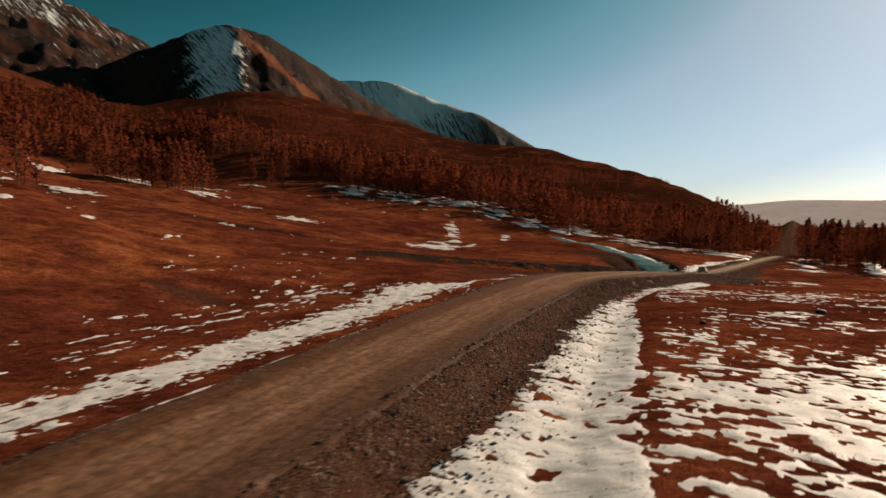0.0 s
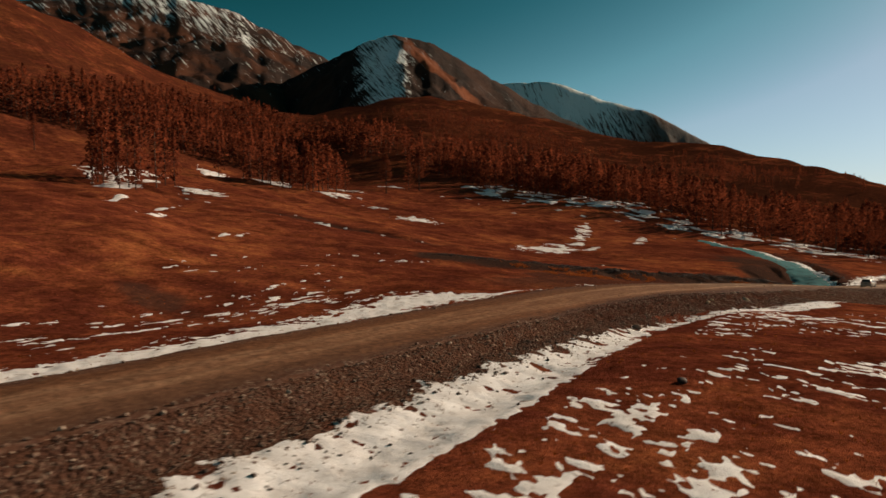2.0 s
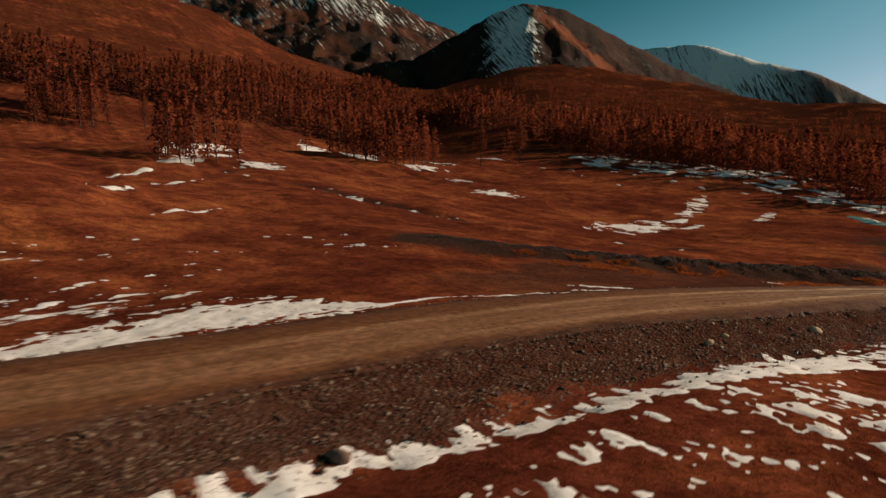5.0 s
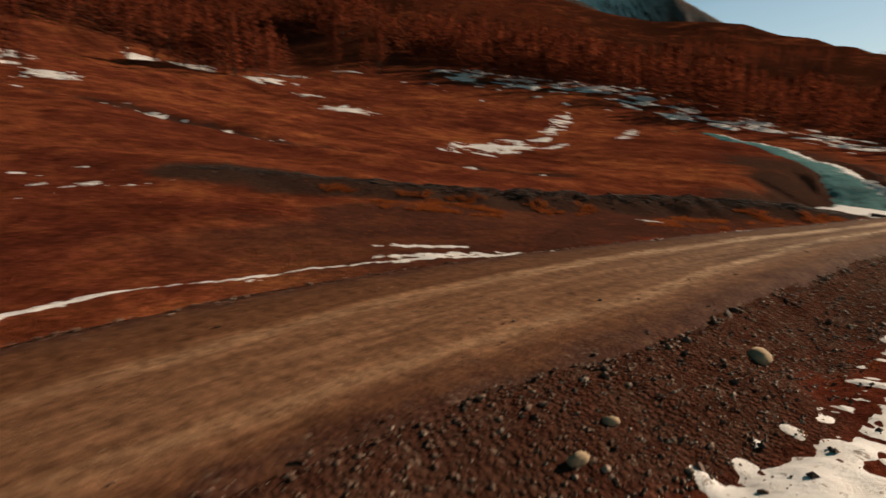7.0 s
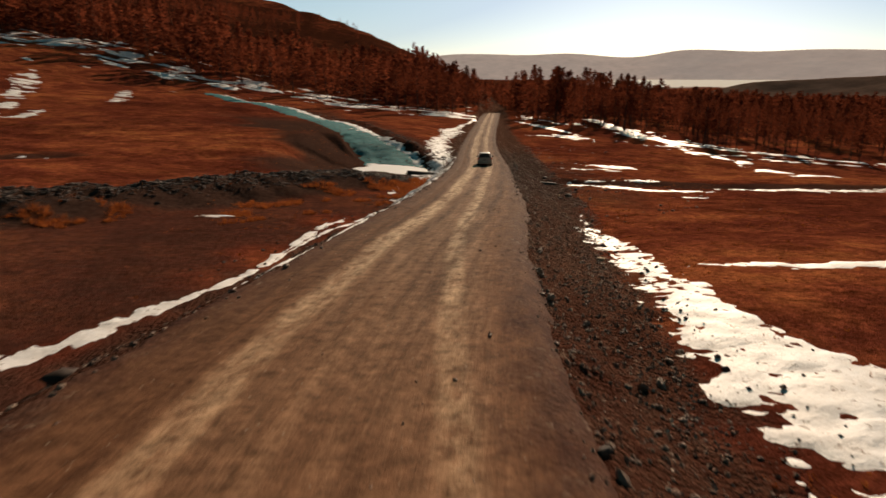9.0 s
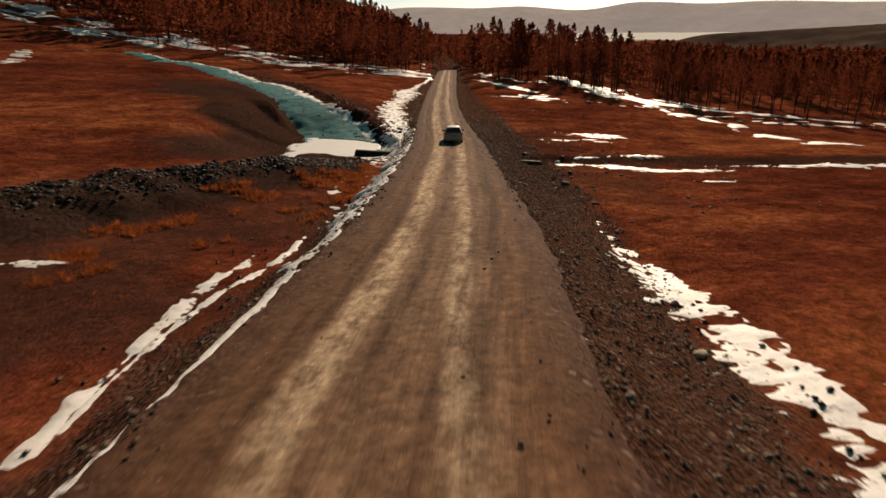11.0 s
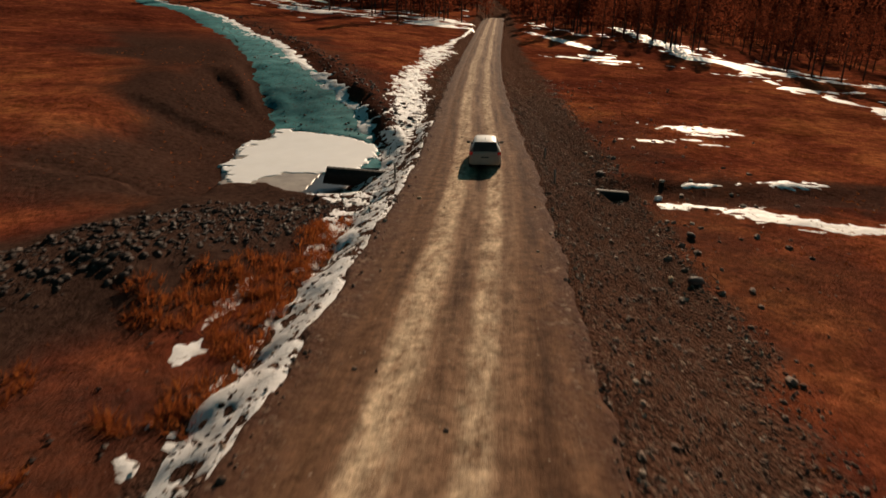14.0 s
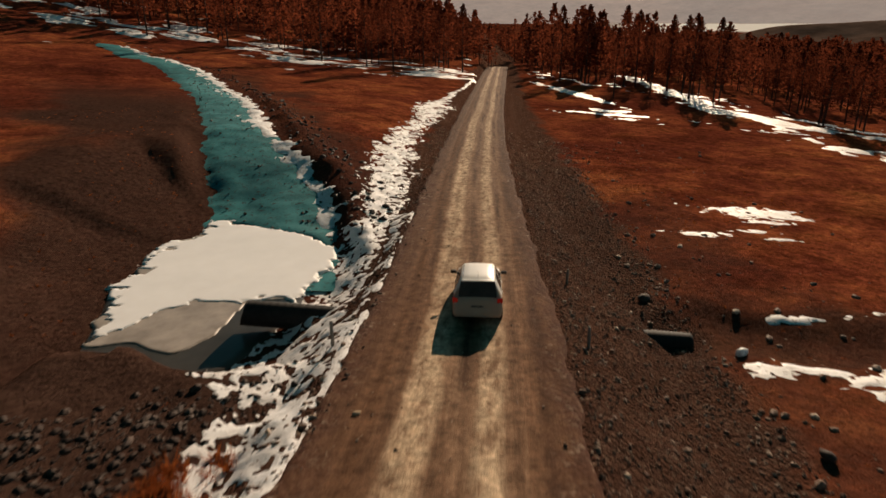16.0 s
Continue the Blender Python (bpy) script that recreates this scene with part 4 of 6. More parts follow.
# ---- snow and ice ----
def sheet(name, label, u0, u1, v0, v1, step, mask, thick, mat=SNOW, lift=0.0, level=None, kind="stuff"):
    """A draped sheet wherever the mask is over 0; its rim dips under the ground."""
    us, vs = np.arange(u0, u1, step), np.arange(v0, v1, step)
    uu, vv = np.meshgrid(us, vs, indexing="ij")
    f = mask(uu, vv)
    x, y = to_xy(uu, vv)
    g = ground(x, y)
    if level is None:
        z = g + np.where(f > 0, 1 - np.exp(-2 * np.clip(f, 0, 3)), np.maximum(2 * f, -1.5)) * thick + lift + 0.02 * fnoise(uu / 0.7, vv / 0.7, 2) * (f > 0)
    else:
        z = np.maximum(level(uu, vv) + 0.5 * np.minimum(f, 0), g - 0.25)
    k = f > -0.25
    keep = k[:-1, :-1] | k[1:, :-1] | k[:-1, 1:] | k[1:, 1:]
    faces = grid_faces(len(us), len(vs), keep)
    used = np.unique(faces)
    where = np.zeros(uu.size, int)
    where[used] = np.arange(len(used))
    me = mesh_of(name, np.stack([x, y, z], -1).reshape(-1, 3)[used], where[faces], mat)
    return tagged(new(name, me), label, "snow" if mat is SNOW else "ice", kind=kind)


def ragged(u, v, size, amp):
    return amp * fnoise(u / size, v / size, 4, 0.55)


# Long drift in the ditch at the right foot of the embankment.
DRIFT_U = [-20, 14, 30, 45, 55, 62, 70, 77, 85, 91, 95, 99, 105, 112, 120, 126, 129.5, 132.5]
DRIFT_L = [5.8, 6.3, 6.8, 7.0, 7.6, 8.4, 9.6, 10.0, 10.2, 11.2, 10.6, 9.8, 9.8, 9.6, 8.7, 8.0, 8.0, 9.0]
DRIFT_R = [12.6, 12.4, 11.8, 11.0, 10.4, 10.0, 11.4, 12.4, 14.0, 15.0, 15.3, 15.0, 12.5, 12.0, 10.9, 10.1, 10.0, 9.0]


def right_drift(u, v):
    d = v - road_v(u)
    lo, hi = np.interp(u, DRIFT_U, DRIFT_L), np.interp(u, DRIFT_U, DRIFT_R)
    inside = np.minimum((d - lo) / 0.9, (hi - d) / 0.5)
    spots = 0.9 * sstep(0.42, 0.62, fnoise(u / 1.3 + 50, v / 0.8, 3)) + 0.8 * sstep(0.15, 0.45, fnoise(u / 0.5, v / 2.0 + 9, 4, 0.6)) * (1 - sstep(0.6, 3.0, d - lo))
    return np.minimum(inside, 1.0) + ragged(u, v, 0.9, 0.35) + ragged(u, v, 3.0, 0.2) - spots


sheet("snow_drift", "long dirty white snow drift lying in the roadside ditch", -20, 138, -19, 0, 0.19, right_drift, 0.035)


def right_field(u, v):
    d = v - road_v(u)
    fine = 1.15 * fnoise(u / 0.8 + 3, v / 1.3 + 8, 6, 0.78)
    cluster = fnoise(u / 7 + 4, v / 10, 3)
    thick = np.interp(u, [-30, 20, 36, 41, 46, 56, 61, 75, 85, 100], [0.24, 0.18, 0.08, -0.25, -1.05, -1.15, -0.75, -0.6, -0.9, -1.4])
    return (0.75 * fine + 0.75 * cluster + thick + 0.55 * np.exp(-(((u - 36) / 5) ** 2) - ((d - 19) / 5) ** 2) - 0.15 - 1.8 * sstep(12.8, 11.0, d) - 0.5 * sstep(34, 60, d)) * 1.5


sheet("snow_patch", "thin broken snow lying over brown grass", -25, 100, -14, 46, 0.24, right_field, 0.035)


def ellipse_patch(cu, cv, au, av, turn=0.0, rough=0.5, size=None):
    c, s = math.cos(turn), math.sin(turn)

    def mask(u, v):
        a, b = ((u - cu) * c + (v - cv) * s) / au, (-(u - cu) * s + (v - cv) * c) / av
        q = size or 0.35 * min(au, av) + 0.2
        return (1 - np.hypot(a, b)) * 1.4 + rough * fnoise(u / q, v / (q * 1.8), 5, 0.72)
    return mask


def any_of(*masks):
    return lambda u, v: np.maximum.reduce([m(u, v) for m in masks])


sheet("snow_patch", "narrow snow bank stretched across the grass", 108, 120, -12, 30, 0.25,
      any_of(ellipse_patch(114.2, 3, 1.0, 11, 0.0, 0.35), ellipse_patch(118, 12, 0.6, 5, 0, 0.5)), 0.08)
sheet("snow_patch", "small white snow patches on brown grass", 170, 196, -12, 14, 0.25,
      any_of(ellipse_patch(185.8, 2.6, 1.5, 3.4, 0.1, 0.8), ellipse_patch(183.2, 2.4, 0.4, 1.7, 0, 0.8), ellipse_patch(179.4, -3.4, 0.55, 1.9, 0, 0.8),
             ellipse_patch(180.5, 0.4, 0.4, 1.1, 0, 0.8), ellipse_patch(178.9, 1.4, 0.3, 0.9, 0, 0.8)), 0.04)
sheet("snow_patch", "snow and slush along a brook below the culvert", 152, 172, -8, 60, 0.25,
      any_of(ellipse_patch(161.3, -6.4, 0.6, 2.0, 0, 1.0), ellipse_patch(160.3, -3.2, 0.9, 1.5, 0.2, 0.8), ellipse_patch(159.2, -1.6, 0.8, 2.4, 0.2, 0.8), ellipse_patch(158.2, 3, 0.7, 4, -0.1, 0.8), ellipse_patch(152.2, 4, 0.4, 1.4, 0, 0.8),
             ellipse_patch(166.6, 2, 0.5, 2, 0, 1.1), ellipse_patch(166.2, -4, 0.3, 1, 0, 1.1), ellipse_patch(160.5, 22, 1.0, 8, 0.1, 1.1), ellipse_patch(162, 42, 1.0, 9, 0, 1.1)), 0.05)

# Drift along the left side of the road: broad at first, then a torn strip up to the wood.
STRIP_U = [-25, 14, 25, 38, 55, 63, 71, 76, 81, 89, 95, 101, 107, 115, 121, 125, 127]
STRIP_D = [-12, -12.8, -13.8, -14.5, -15.3, -16.3, -15.3, -12.8, -12.8, -10.9, -9.3, -7.4, -6.4, -6.9, -7.8, -8.0, -8.0]
STRIP_W = [2.0, 2.1, 2.6, 2.6, 2.9, 3.6, 3.1, 0.6, 0.12, 0.1, 0.3, 0.5, 0.22, 0.2, 0.36, 0.24, 0.02]
INNER_U = [104, 110, 114, 118, 122, 127, 131, 136, 141, 147, 152, 155.5, 158, 162, 168, 173, 178, 184, 190, 201, 215, 234, 245, 262, 291]
INNER_D = [-4.3, -4.0, -3.7, -3.8, -4.7, -4.6, -4.7, -4.7, -4.6, -4.7, -4.75, -4.9, -5.7, -6.2, -6.3, -6.4, -5.7, -6.2, -7.2, -7.5, -7.2, -7.4, -6.6, -5.2, -4.2]
INNER_W = [0.05, 0.1, 0.15, 0.3, 0.45, 0.5, 0.95, 1.15, 1.2, 1.2, 1.2, 1.25, 2.0, 2.2, 2.1, 1.9, 1.0, 1.2, 1.6, 1.3, 1.0, 1.6, 0.5, 0.3, 0.2]


def strip_mask(us, ds, ws, torn_from):
    def mask(u, v):
        d = v - road_v(u)
        q = np.abs(d - np.interp(u, us, ds) - 0.4 * vnoise(u / 5, 0 * u)) / np.interp(u, us, ws)
        torn = sstep(torn_from, torn_from + 20, u)
        f = np.minimum((1 - q) * 1.3, 1) + 0.6 * fnoise(u / 1.3, v / 0.6, 6, 0.7) + 0.45 * fnoise(u / 0.55 + 3, v / 0.3, 3) + 0.25 * torn - torn * 1.5 * sstep(0.40, 0.58, fnoise(u / 0.5 + 7, v / 0.32, 4, 0.7))
        return f - 4 * (u < us[0]) - 4 * (u > us[-1])
    return mask


sheet("snow_drift", "long torn snow drift along the foot of the road bank", -25, 132, -48, -24, 0.2, strip_mask(STRIP_U, STRIP_D, STRIP_W, 200), 0.04)
sheet("snow_drift", "narrow line of snow between road bank and grass", 112, 133, -32, -24, 0.2,
      strip_mask([112, 118, 124, 129, 132], [-6.4, -7.0, -6.9, -6.6, -6.2], [0.08, 0.15, 0.17, 0.14, 0.02], 200), 0.05)
sheet("snow_drift", "trampled snow bank sliding down towards the culvert", 104, 290, -34, -14, 0.15, strip_mask(INNER_U, INNER_D, INNER_W, 122), 0.035)


def left_lines(u, v):
    """A thin line of snow higher on the verge."""
    d = v - road_v(u)
    a = (1 - np.abs(d + half_left(u) + 0.35 + 0.2 * vnoise(u / 4, u * 0)) / 0.22) - 3 * (u > 66)
    return a * 1.2 + 0.6 * fnoise(u / 1.5, v / 0.8, 4) - 0.15


sheet("snow_patch", "thin line of snow on the road verge", -15, 70, -32, -17, 0.25, left_lines, 0.05)


def left_field(u, v):
    d = v - road_v(u)
    n = fnoise(u / 2.6 + 31, d / 0.9 + 5, 5, 0.68) + 0.5 * fnoise(u / 11, v / 11 + 40, 2)
    near = np.exp(-((d + np.interp(u, [15, 35, 55], [19.5, 22, 26])) / np.interp(u, [15, 55], [4, 8])) ** 2) * sstep(8, 18, u) * (1 - sstep(58, 76, u))
    return (n - 1.55 + 1.05 * near) * 1.8


sheet("snow_patch", "scattered scraps of snow over rust-brown grass", 0, 100, -75, -30, 0.25, left_field, 0.04)
sheet("snow_patch", "few small snow scraps beside the spoil heap", 92, 150, -44, -25.5, 0.2,
      any_of(ellipse_patch(97.3, -37.1, 2.2, 0.4, 0.68, 0.5), ellipse_patch(96.3, -34.9, 3.6, 0.55, 0.44, 0.6), ellipse_patch(124.5, -36.5, 0.5, 1.0, 0, 0.6), ellipse_patch(144.6, -26.9, 1.3, 0.35, 0.1, 0.6), ellipse_patch(141.3, -26.9, 0.7, 0.35, 0.2, 0.6)), 0.025)

# Snow lying out on the slopes.
MEADOW = [(186, -103, 16, 5.5, -0.33), (215, -112, 12, 1.8, -0.5), (196, -97, 7, 1.2, -0.2), (238, -125, 16, 2.0, -0.45), (262, -138, 12, 2.2, -0.5), (247, -105, 12, 1.5, -0.4),
          (213, -245, 7, 8, 0.3), (211, -214, 4, 6, 0.2), (197, -173, 5, 7, 0.2), (286, -284, 3.5, 7, 0), (126, -203, 4, 12, 0.2), (122, -262, 9, 20, 0.2),
          (108, -228, 5, 14, 0.3), (218, -370, 6, 22, 0.2), (200, -285, 6, 14, 0.2), (80, -158, 1.0, 6, 0.9), (87, -146, 0.8, 7, 0.9), (71, -110, 1.2, 4, 0.9), (76, -95, 0.5, 6, 0.9), (240, -272, 4, 9, 0)]
for cu, cv, au, av, turn in MEADOW:
    reach = 1.5 * max(au, av)
    sheet("snow_patch", "old snow patch on the russet hillside", cu - reach, cu + reach, cv - reach, cv + reach, 0.45 if max(au, av) < 14 else 0.7,
          ellipse_patch(cu, cv, au, av, turn, 0.95, 2.2), 0.10)


def gully_snow(u, v):
    """Scraps of snow left in the dry gully."""
    q, w, side = along(u, v, GULLY_U, GULLY_V)
    return (0.9 - q / 1.6) + 1.1 * fnoise(u / 1.4, v / 2.2 + 12, 4, 0.6) - 1.15


sheet("snow_patch", "scraps of snow left in a dry gully", 100, 155, -178, -58, 0.4, gully_snow, 0.06)


def wood_snow(u, v):
    e = u - left_edge(v)
    n = fnoise(u / 5 + 13, v / 9, 4, 0.6)
    return (n - 0.05 - 1.3 * sstep(-14, -26, e) - 0.9 * sstep(12, 34, e)) * 1.5 - 9 * (v > -16)


sheet("snow_patch", "broken snow under the edge of the larch wood", 268, 372, -262, -14, 0.8, wood_snow, 0.16)


def right_wood_snow(u, v):
    """A long bank of snow along the wood's edge, thinner scraps before and among the trunks."""
    bank = 1.2 - np.abs(v - np.interp(u, [212, 232, 240, 250, 262, 275, 300, 328], [70, 42, 31.5, 27, 25, 25.5, 27.5, 29])) / np.interp(u, [225, 240, 262, 328], [2.0, 3.0, 2.4, 1.6])
    front = 0.5 - np.abs(v - np.interp(u, [205, 213, 223, 231, 240], [31, 28, 29, 28, 25])) / 2.6 - 2 * (u > 242)
    inner = 0.05 - 0.9 * np.abs(v - right_edge(u) - 10) / 9
    return (np.maximum.reduce([bank, front, inner]) * 0.8 + 0.75 * fnoise(u / 4 + 3, v / 2.6 + 77, 5, 0.6) - 0.15) * 1.5


sheet("snow_patch", "snow lying among the trunks at the wood's edge", 175, 345, -6, 150, 0.7, right_wood_snow, 0.16)
sheet("snow_patch", "white snow tongue beside the road", 234, 304, -6, 14, 0.4,
      any_of(ellipse_patch(277, 3.2, 19, 1.7, -0.22, 0.5, 1.8), ellipse_patch(242, 2, 1.2, 6, 0.3, 0.8, 1.5)), 0.05)
sheet("snow_patch", "thin snow scraps on the open slope", 205, 250, 2, 60, 0.45,
      lambda u, v: (fnoise(u / 2.2 + 60, v / 6, 4, 0.6) - 0.55 - 1.2 * sstep(7, 14, np.abs(v - 14 - 1.2 * (236 - u)))) * 1.6, 0.07)


# Ice of the brook, teal for the shade on it, and the frozen pool at the culvert with open water at its lower side.
def brook_mask(u, v):
    q, w, side = along(u, v, BROOK_U, BROOK_V)
    half = np.interp(w, [0, 0.25, 0.31, 0.4, 0.5, 0.65, 1], [3.0, 3.9, 3.7, 3.0, 2.6, 2.8, 3.2]) - 0.5 * (side < 0)
    return (half - q) / 1.2 + 0.35 * fnoise(u / 1.5, v / 1.5, 3) - 3 * sstep(-0.3, 0.4, pool_inside(u, v)) - 3 * sstep(284, 292, u)


sheet("brook_ice", "ice filling the frozen brook, its shade painted blue-green", 168, 300, -130, -22, 0.4, brook_mask, 0.12, ICE, 0.05)


def brook_rim(u, v):
    q, w, side = along(u, v, BROOK_U, BROOK_V)
    half = np.interp(w, [0, 0.25, 0.31, 0.4, 0.5, 0.65, 1], [3.0, 3.9, 3.7, 3.0, 2.6, 2.8, 3.2])
    edge = (1 - np.abs(q - half + 0.2) / 0.7) - 4 * (v < np.interp(u, BROOK_U, BROOK_V) + 1.0) - 2 * sstep(178, 174, u)
    mid = np.where(side > 0, 1 - np.abs(q - 0.45 * half) / 1.1, 0.2 - q / 0.8) - 1.4 * sstep(206, 190, u)
    return np.maximum(edge, mid) * 1.2 + 1.1 * fnoise(u / 1.1, v / 0.9 + 20, 5, 0.7) - 0.05 - 3 * sstep(284, 292, u)


sheet("snow_rim", "white snow crust along the edge of the frozen brook", 176, 298, -130, -22, 0.35, brook_rim, 0.10, SNOW, 0.06)


def pool_edge(u, v):
    return pool_inside(u, v) * 2.0 + 0.5 + 0.6 * fnoise(u / 0.9, v / 0.7, 5, 0.7)


def pool_snow(u, v):
    holes = 1.6 * sstep(0.30, 0.45, fnoise(u / 0.55 + 4, v / 1.0, 3)) * (1 - sstep(0.6, 1.8, v + 34.6 - 0.1 * (u - 168)))
    start = np.interp(v, [-34.5, -33.3, -32.6, -32.1, -31.1, -29.8, -29.2, -28.7, -26], [162.6, 163.0, 164.2, 165.5, 166.4, 166.5, 166.9, 167.1, 166.8])
    return np.minimum(pool_edge(u, v), (u - start + 0.5 * fnoise(u / 1.5, v / 1.5, 5, 0.65)) * 2.5) - holes


def pool_slush(u, v):
    start = np.interp(v, [-33.3, -32.5, -31.8, -30.8, -29.9, -29.3, -28.75, -28.6, -28.4, -26], [162.4, 162.7, 162.8, 162.3, 162.0, 162.5, 163.2, 164.5, 166.6, 167.6])
    return np.minimum(pool_edge(u, v), (u - start + 0.2 * vnoise(u, v)) * 2.5)


sheet("pool_snow", "smooth white snow covering the frozen pool", 157, 181, -37, -22, 0.12, pool_snow, 0.10, plain("smooth_snow", (0.94, 0.93, 0.94), 0.6, 0, 0.2, 0.03, 0.8, 0.1), 0, lambda u, v: POOL_Z + 0.01 * vnoise(u / 2, v / 2))
SLUSH = plain("grey_slush_ice", (0.37, 0.32, 0.285), 0.5, 0, 0.25, 0.3, 0.7, 0.05)
sheet("pool_slush", "grey wet slush ice on the pool", 157, 180, -37, -22, 0.12, pool_slush, 0.10, SLUSH, 0, lambda u, v: POOL_Z - 0.04 + 0 * u)
WATER = plain("dark_water", (0.055, 0.047, 0.040), 0.3, 0, 0.2, 0.3, 0.5, 0.03)
sheet("pool_water", "dark open water beside the culvert", 156, 172, -37, -22, 0.2, lambda u, v: np.minimum(pool_inside(u, v) + 0.35, (167.4 - u) * 1.5), 0.1, WATER, 0, lambda u, v: POOL_Z - 0.08 + 0 * u, "structure")


# ---- parts ----
def part(name, me, parent, label=""):
    ob = new(name, me)
    ob.parent = parent
    return tagged(ob, label) if label else ob


def bm_mesh(name, bm, mat, smooth=True):
    me = bpy.data.meshes.new(name)
    bmesh.ops.recalc_face_normals(bm, faces=bm.faces)
    bm.to_mesh(me)
    bm.free()
    me.materials.append(mat)
    me.polygons.foreach_set("use_smooth", np.full(len(me.polygons), smooth))
    return me


def rounded_box(name, size, at, mat, bevel=0.02, turn=None, segments=2):
    bm = bmesh.new()
    bmesh.ops.create_cube(bm, size=1.0)
    bmesh.ops.scale(bm, vec=size, verts=bm.verts)
    if bevel:
        bmesh.ops.bevel(bm, geom=list(bm.edges), offset=bevel, segments=segments, affect="EDGES", profile=0.6)
    if turn is not None:
        bmesh.ops.transform(bm, matrix=turn, verts=bm.verts)
    bmesh.ops.translate(bm, vec=at, verts=bm.verts)
    return bm_mesh(name, bm, mat)


# ---- the car ----
def dusty_paint():
    n = Nodes("dusty_white_paint", 0.42, 0, 0.5)
    at = n.coords()
    sep = n.node("ShaderNodeSeparateXYZ")
    n.link(at, sep.inputs[0])
    cloud = n.noise(at, 3.0, 5, 0.65)
    low = n.ramp(n.math("ADD", sep.outputs[2], n.math("MULTIPLY", n.math("SUBTRACT", cloud, 0.5), 0.45)), (0.30, 0.75), (0.95, 0.12))
    behind = n.ramp(n.math("ADD", n.math("MULTIPLY", sep.outputs[1], -0.5), n.math("MULTIPLY", cloud, 0.25)), (0.94, 0.0), (1.06, 0.85))
    dust = n.mix(1.0, low, behind, "LIGHTEN")
    n.color(n.mix(dust, (0.80, 0.78, 0.74), n.mix(cloud, (0.27, 0.18, 0.11), (0.40, 0.29, 0.19))))
    n.set("Roughness", n.ramp(dust, (0.0, 0.32), (1.0, 0.85)))
    return n.mat


def dusty_glass():
    n = Nodes("dusty_dark_glass", 0.12, 0, 0.5)
    f = n.noise(n.coords(), 2.5, 4)
    n.color(n.ramp(f, (0.3, (0.012, 0.011, 0.010)), (0.75, (0.05, 0.036, 0.026))))
    n.set("Roughness", n.ramp(f, (0.3, 0.08), (0.8, 0.4)))
    return n.mat


PAINT, GLASS = dusty_paint(), dusty_glass()
REAR_GLASS = plain("dust_coated_glass", (0.070, 0.047, 0.038), 0.5, 0, 0.4, 0.35, 2.5, 0)
RUBBER = plain("tyre_rubber", (0.03, 0.027, 0.025), 0.9, 0, 0.2, 0.3, 9)
ALLOY = plain("dusty_alloy", (0.40, 0.34, 0.28), 0.45, 0.7, 0.5, 0.25, 7)
TRIM = plain("black_trim", (0.025, 0.023, 0.021), 0.6, 0, 0.4, 0.2, 6)
RED = plain("red_lens", (0.30, 0.012, 0.010), 0.15, 0, 0.5, 0.15, 8, 0)
CLEAR = plain("lamp_lens", (0.6, 0.6, 0.58), 0.1, 0.2, 0.6, 0.1, 8, 0)
RED.node_tree.nodes["Principled BSDF"].inputs["Emission Color"].default_value = (0.9, 0.03, 0.02, 1)
RED.node_tree.nodes["Principled BSDF"].inputs["Emission Strength"].default_value = 0.06
PLATE = plain("plate_dusty", (0.34, 0.28, 0.22), 0.5, 0, 0.3, 0.2, 8, 0)

# y, underside, waist height, half width at the sill, at the waist, top, half width of the top
BODY = np.array([
    [-2.09, 0.42, 0.72, 0.70, 0.72, 0.78, 0.62], [-2.05, 0.30, 0.84, 0.79, 0.77, 0.90, 0.66], [-1.96, 0.25, 0.92, 0.835, 0.80, 0.98, 0.67],
    [-1.82, 0.22, 0.95, 0.845, 0.815, 1.14, 0.655], [-1.64, 0.21, 0.955, 0.848, 0.82, 1.355, 0.61], [-1.53, 0.20, 0.955, 0.848, 0.82, 1.43, 0.59],
    [-1.0, 0.19, 0.95, 0.848, 0.825, 1.465, 0.58], [-0.2, 0.19, 0.94, 0.848, 0.825, 1.475, 0.575], [0.35, 0.19, 0.93, 0.848, 0.82, 1.435, 0.57],
    [0.75, 0.19, 0.925, 0.848, 0.815, 1.27, 0.59], [1.12, 0.19, 0.92, 0.848, 0.80, 1.04, 0.64], [1.28, 0.19, 0.90, 0.846, 0.79, 0.965, 0.66],
    [1.62, 0.20, 0.84, 0.835, 0.76, 0.90, 0.60], [1.88, 0.24, 0.74, 0.79, 0.70, 0.80, 0.52], [2.04, 0.30, 0.62, 0.70, 0.62, 0.67, 0.46], [2.09, 0.38, 0.54, 0.58, 0.54, 0.58, 0.40]])


def at_y(y):
    return [np.interp(y, BODY[:, 0], BODY[:, k]) for k in range(1, 7)]


def body_side(y, f, out=0.0):
    """A point on the right-hand glasshouse, f from waist to roof edge."""
    zb, zw, ws, ww, zt, wt = at_y(y)
    return (ww + (wt - ww) * f + out, y, zw + (zt - 0.03 - zw) * f + 0.3 * out)


def body_top(x, y, out=0.0):
    zb, zw, ws, ww, zt, wt = at_y(y)
    return (x, y, zt + 0.025 * (1 - (x / wt) ** 2) + out)


def panel_mesh(name, rows, mat):
    """A sheet through rows of points."""
    n, m = len(rows), len(rows[0])
    v = np.array(rows, float).reshape(-1, 3)
    return mesh_of(name, v, grid_faces(n, m), mat)


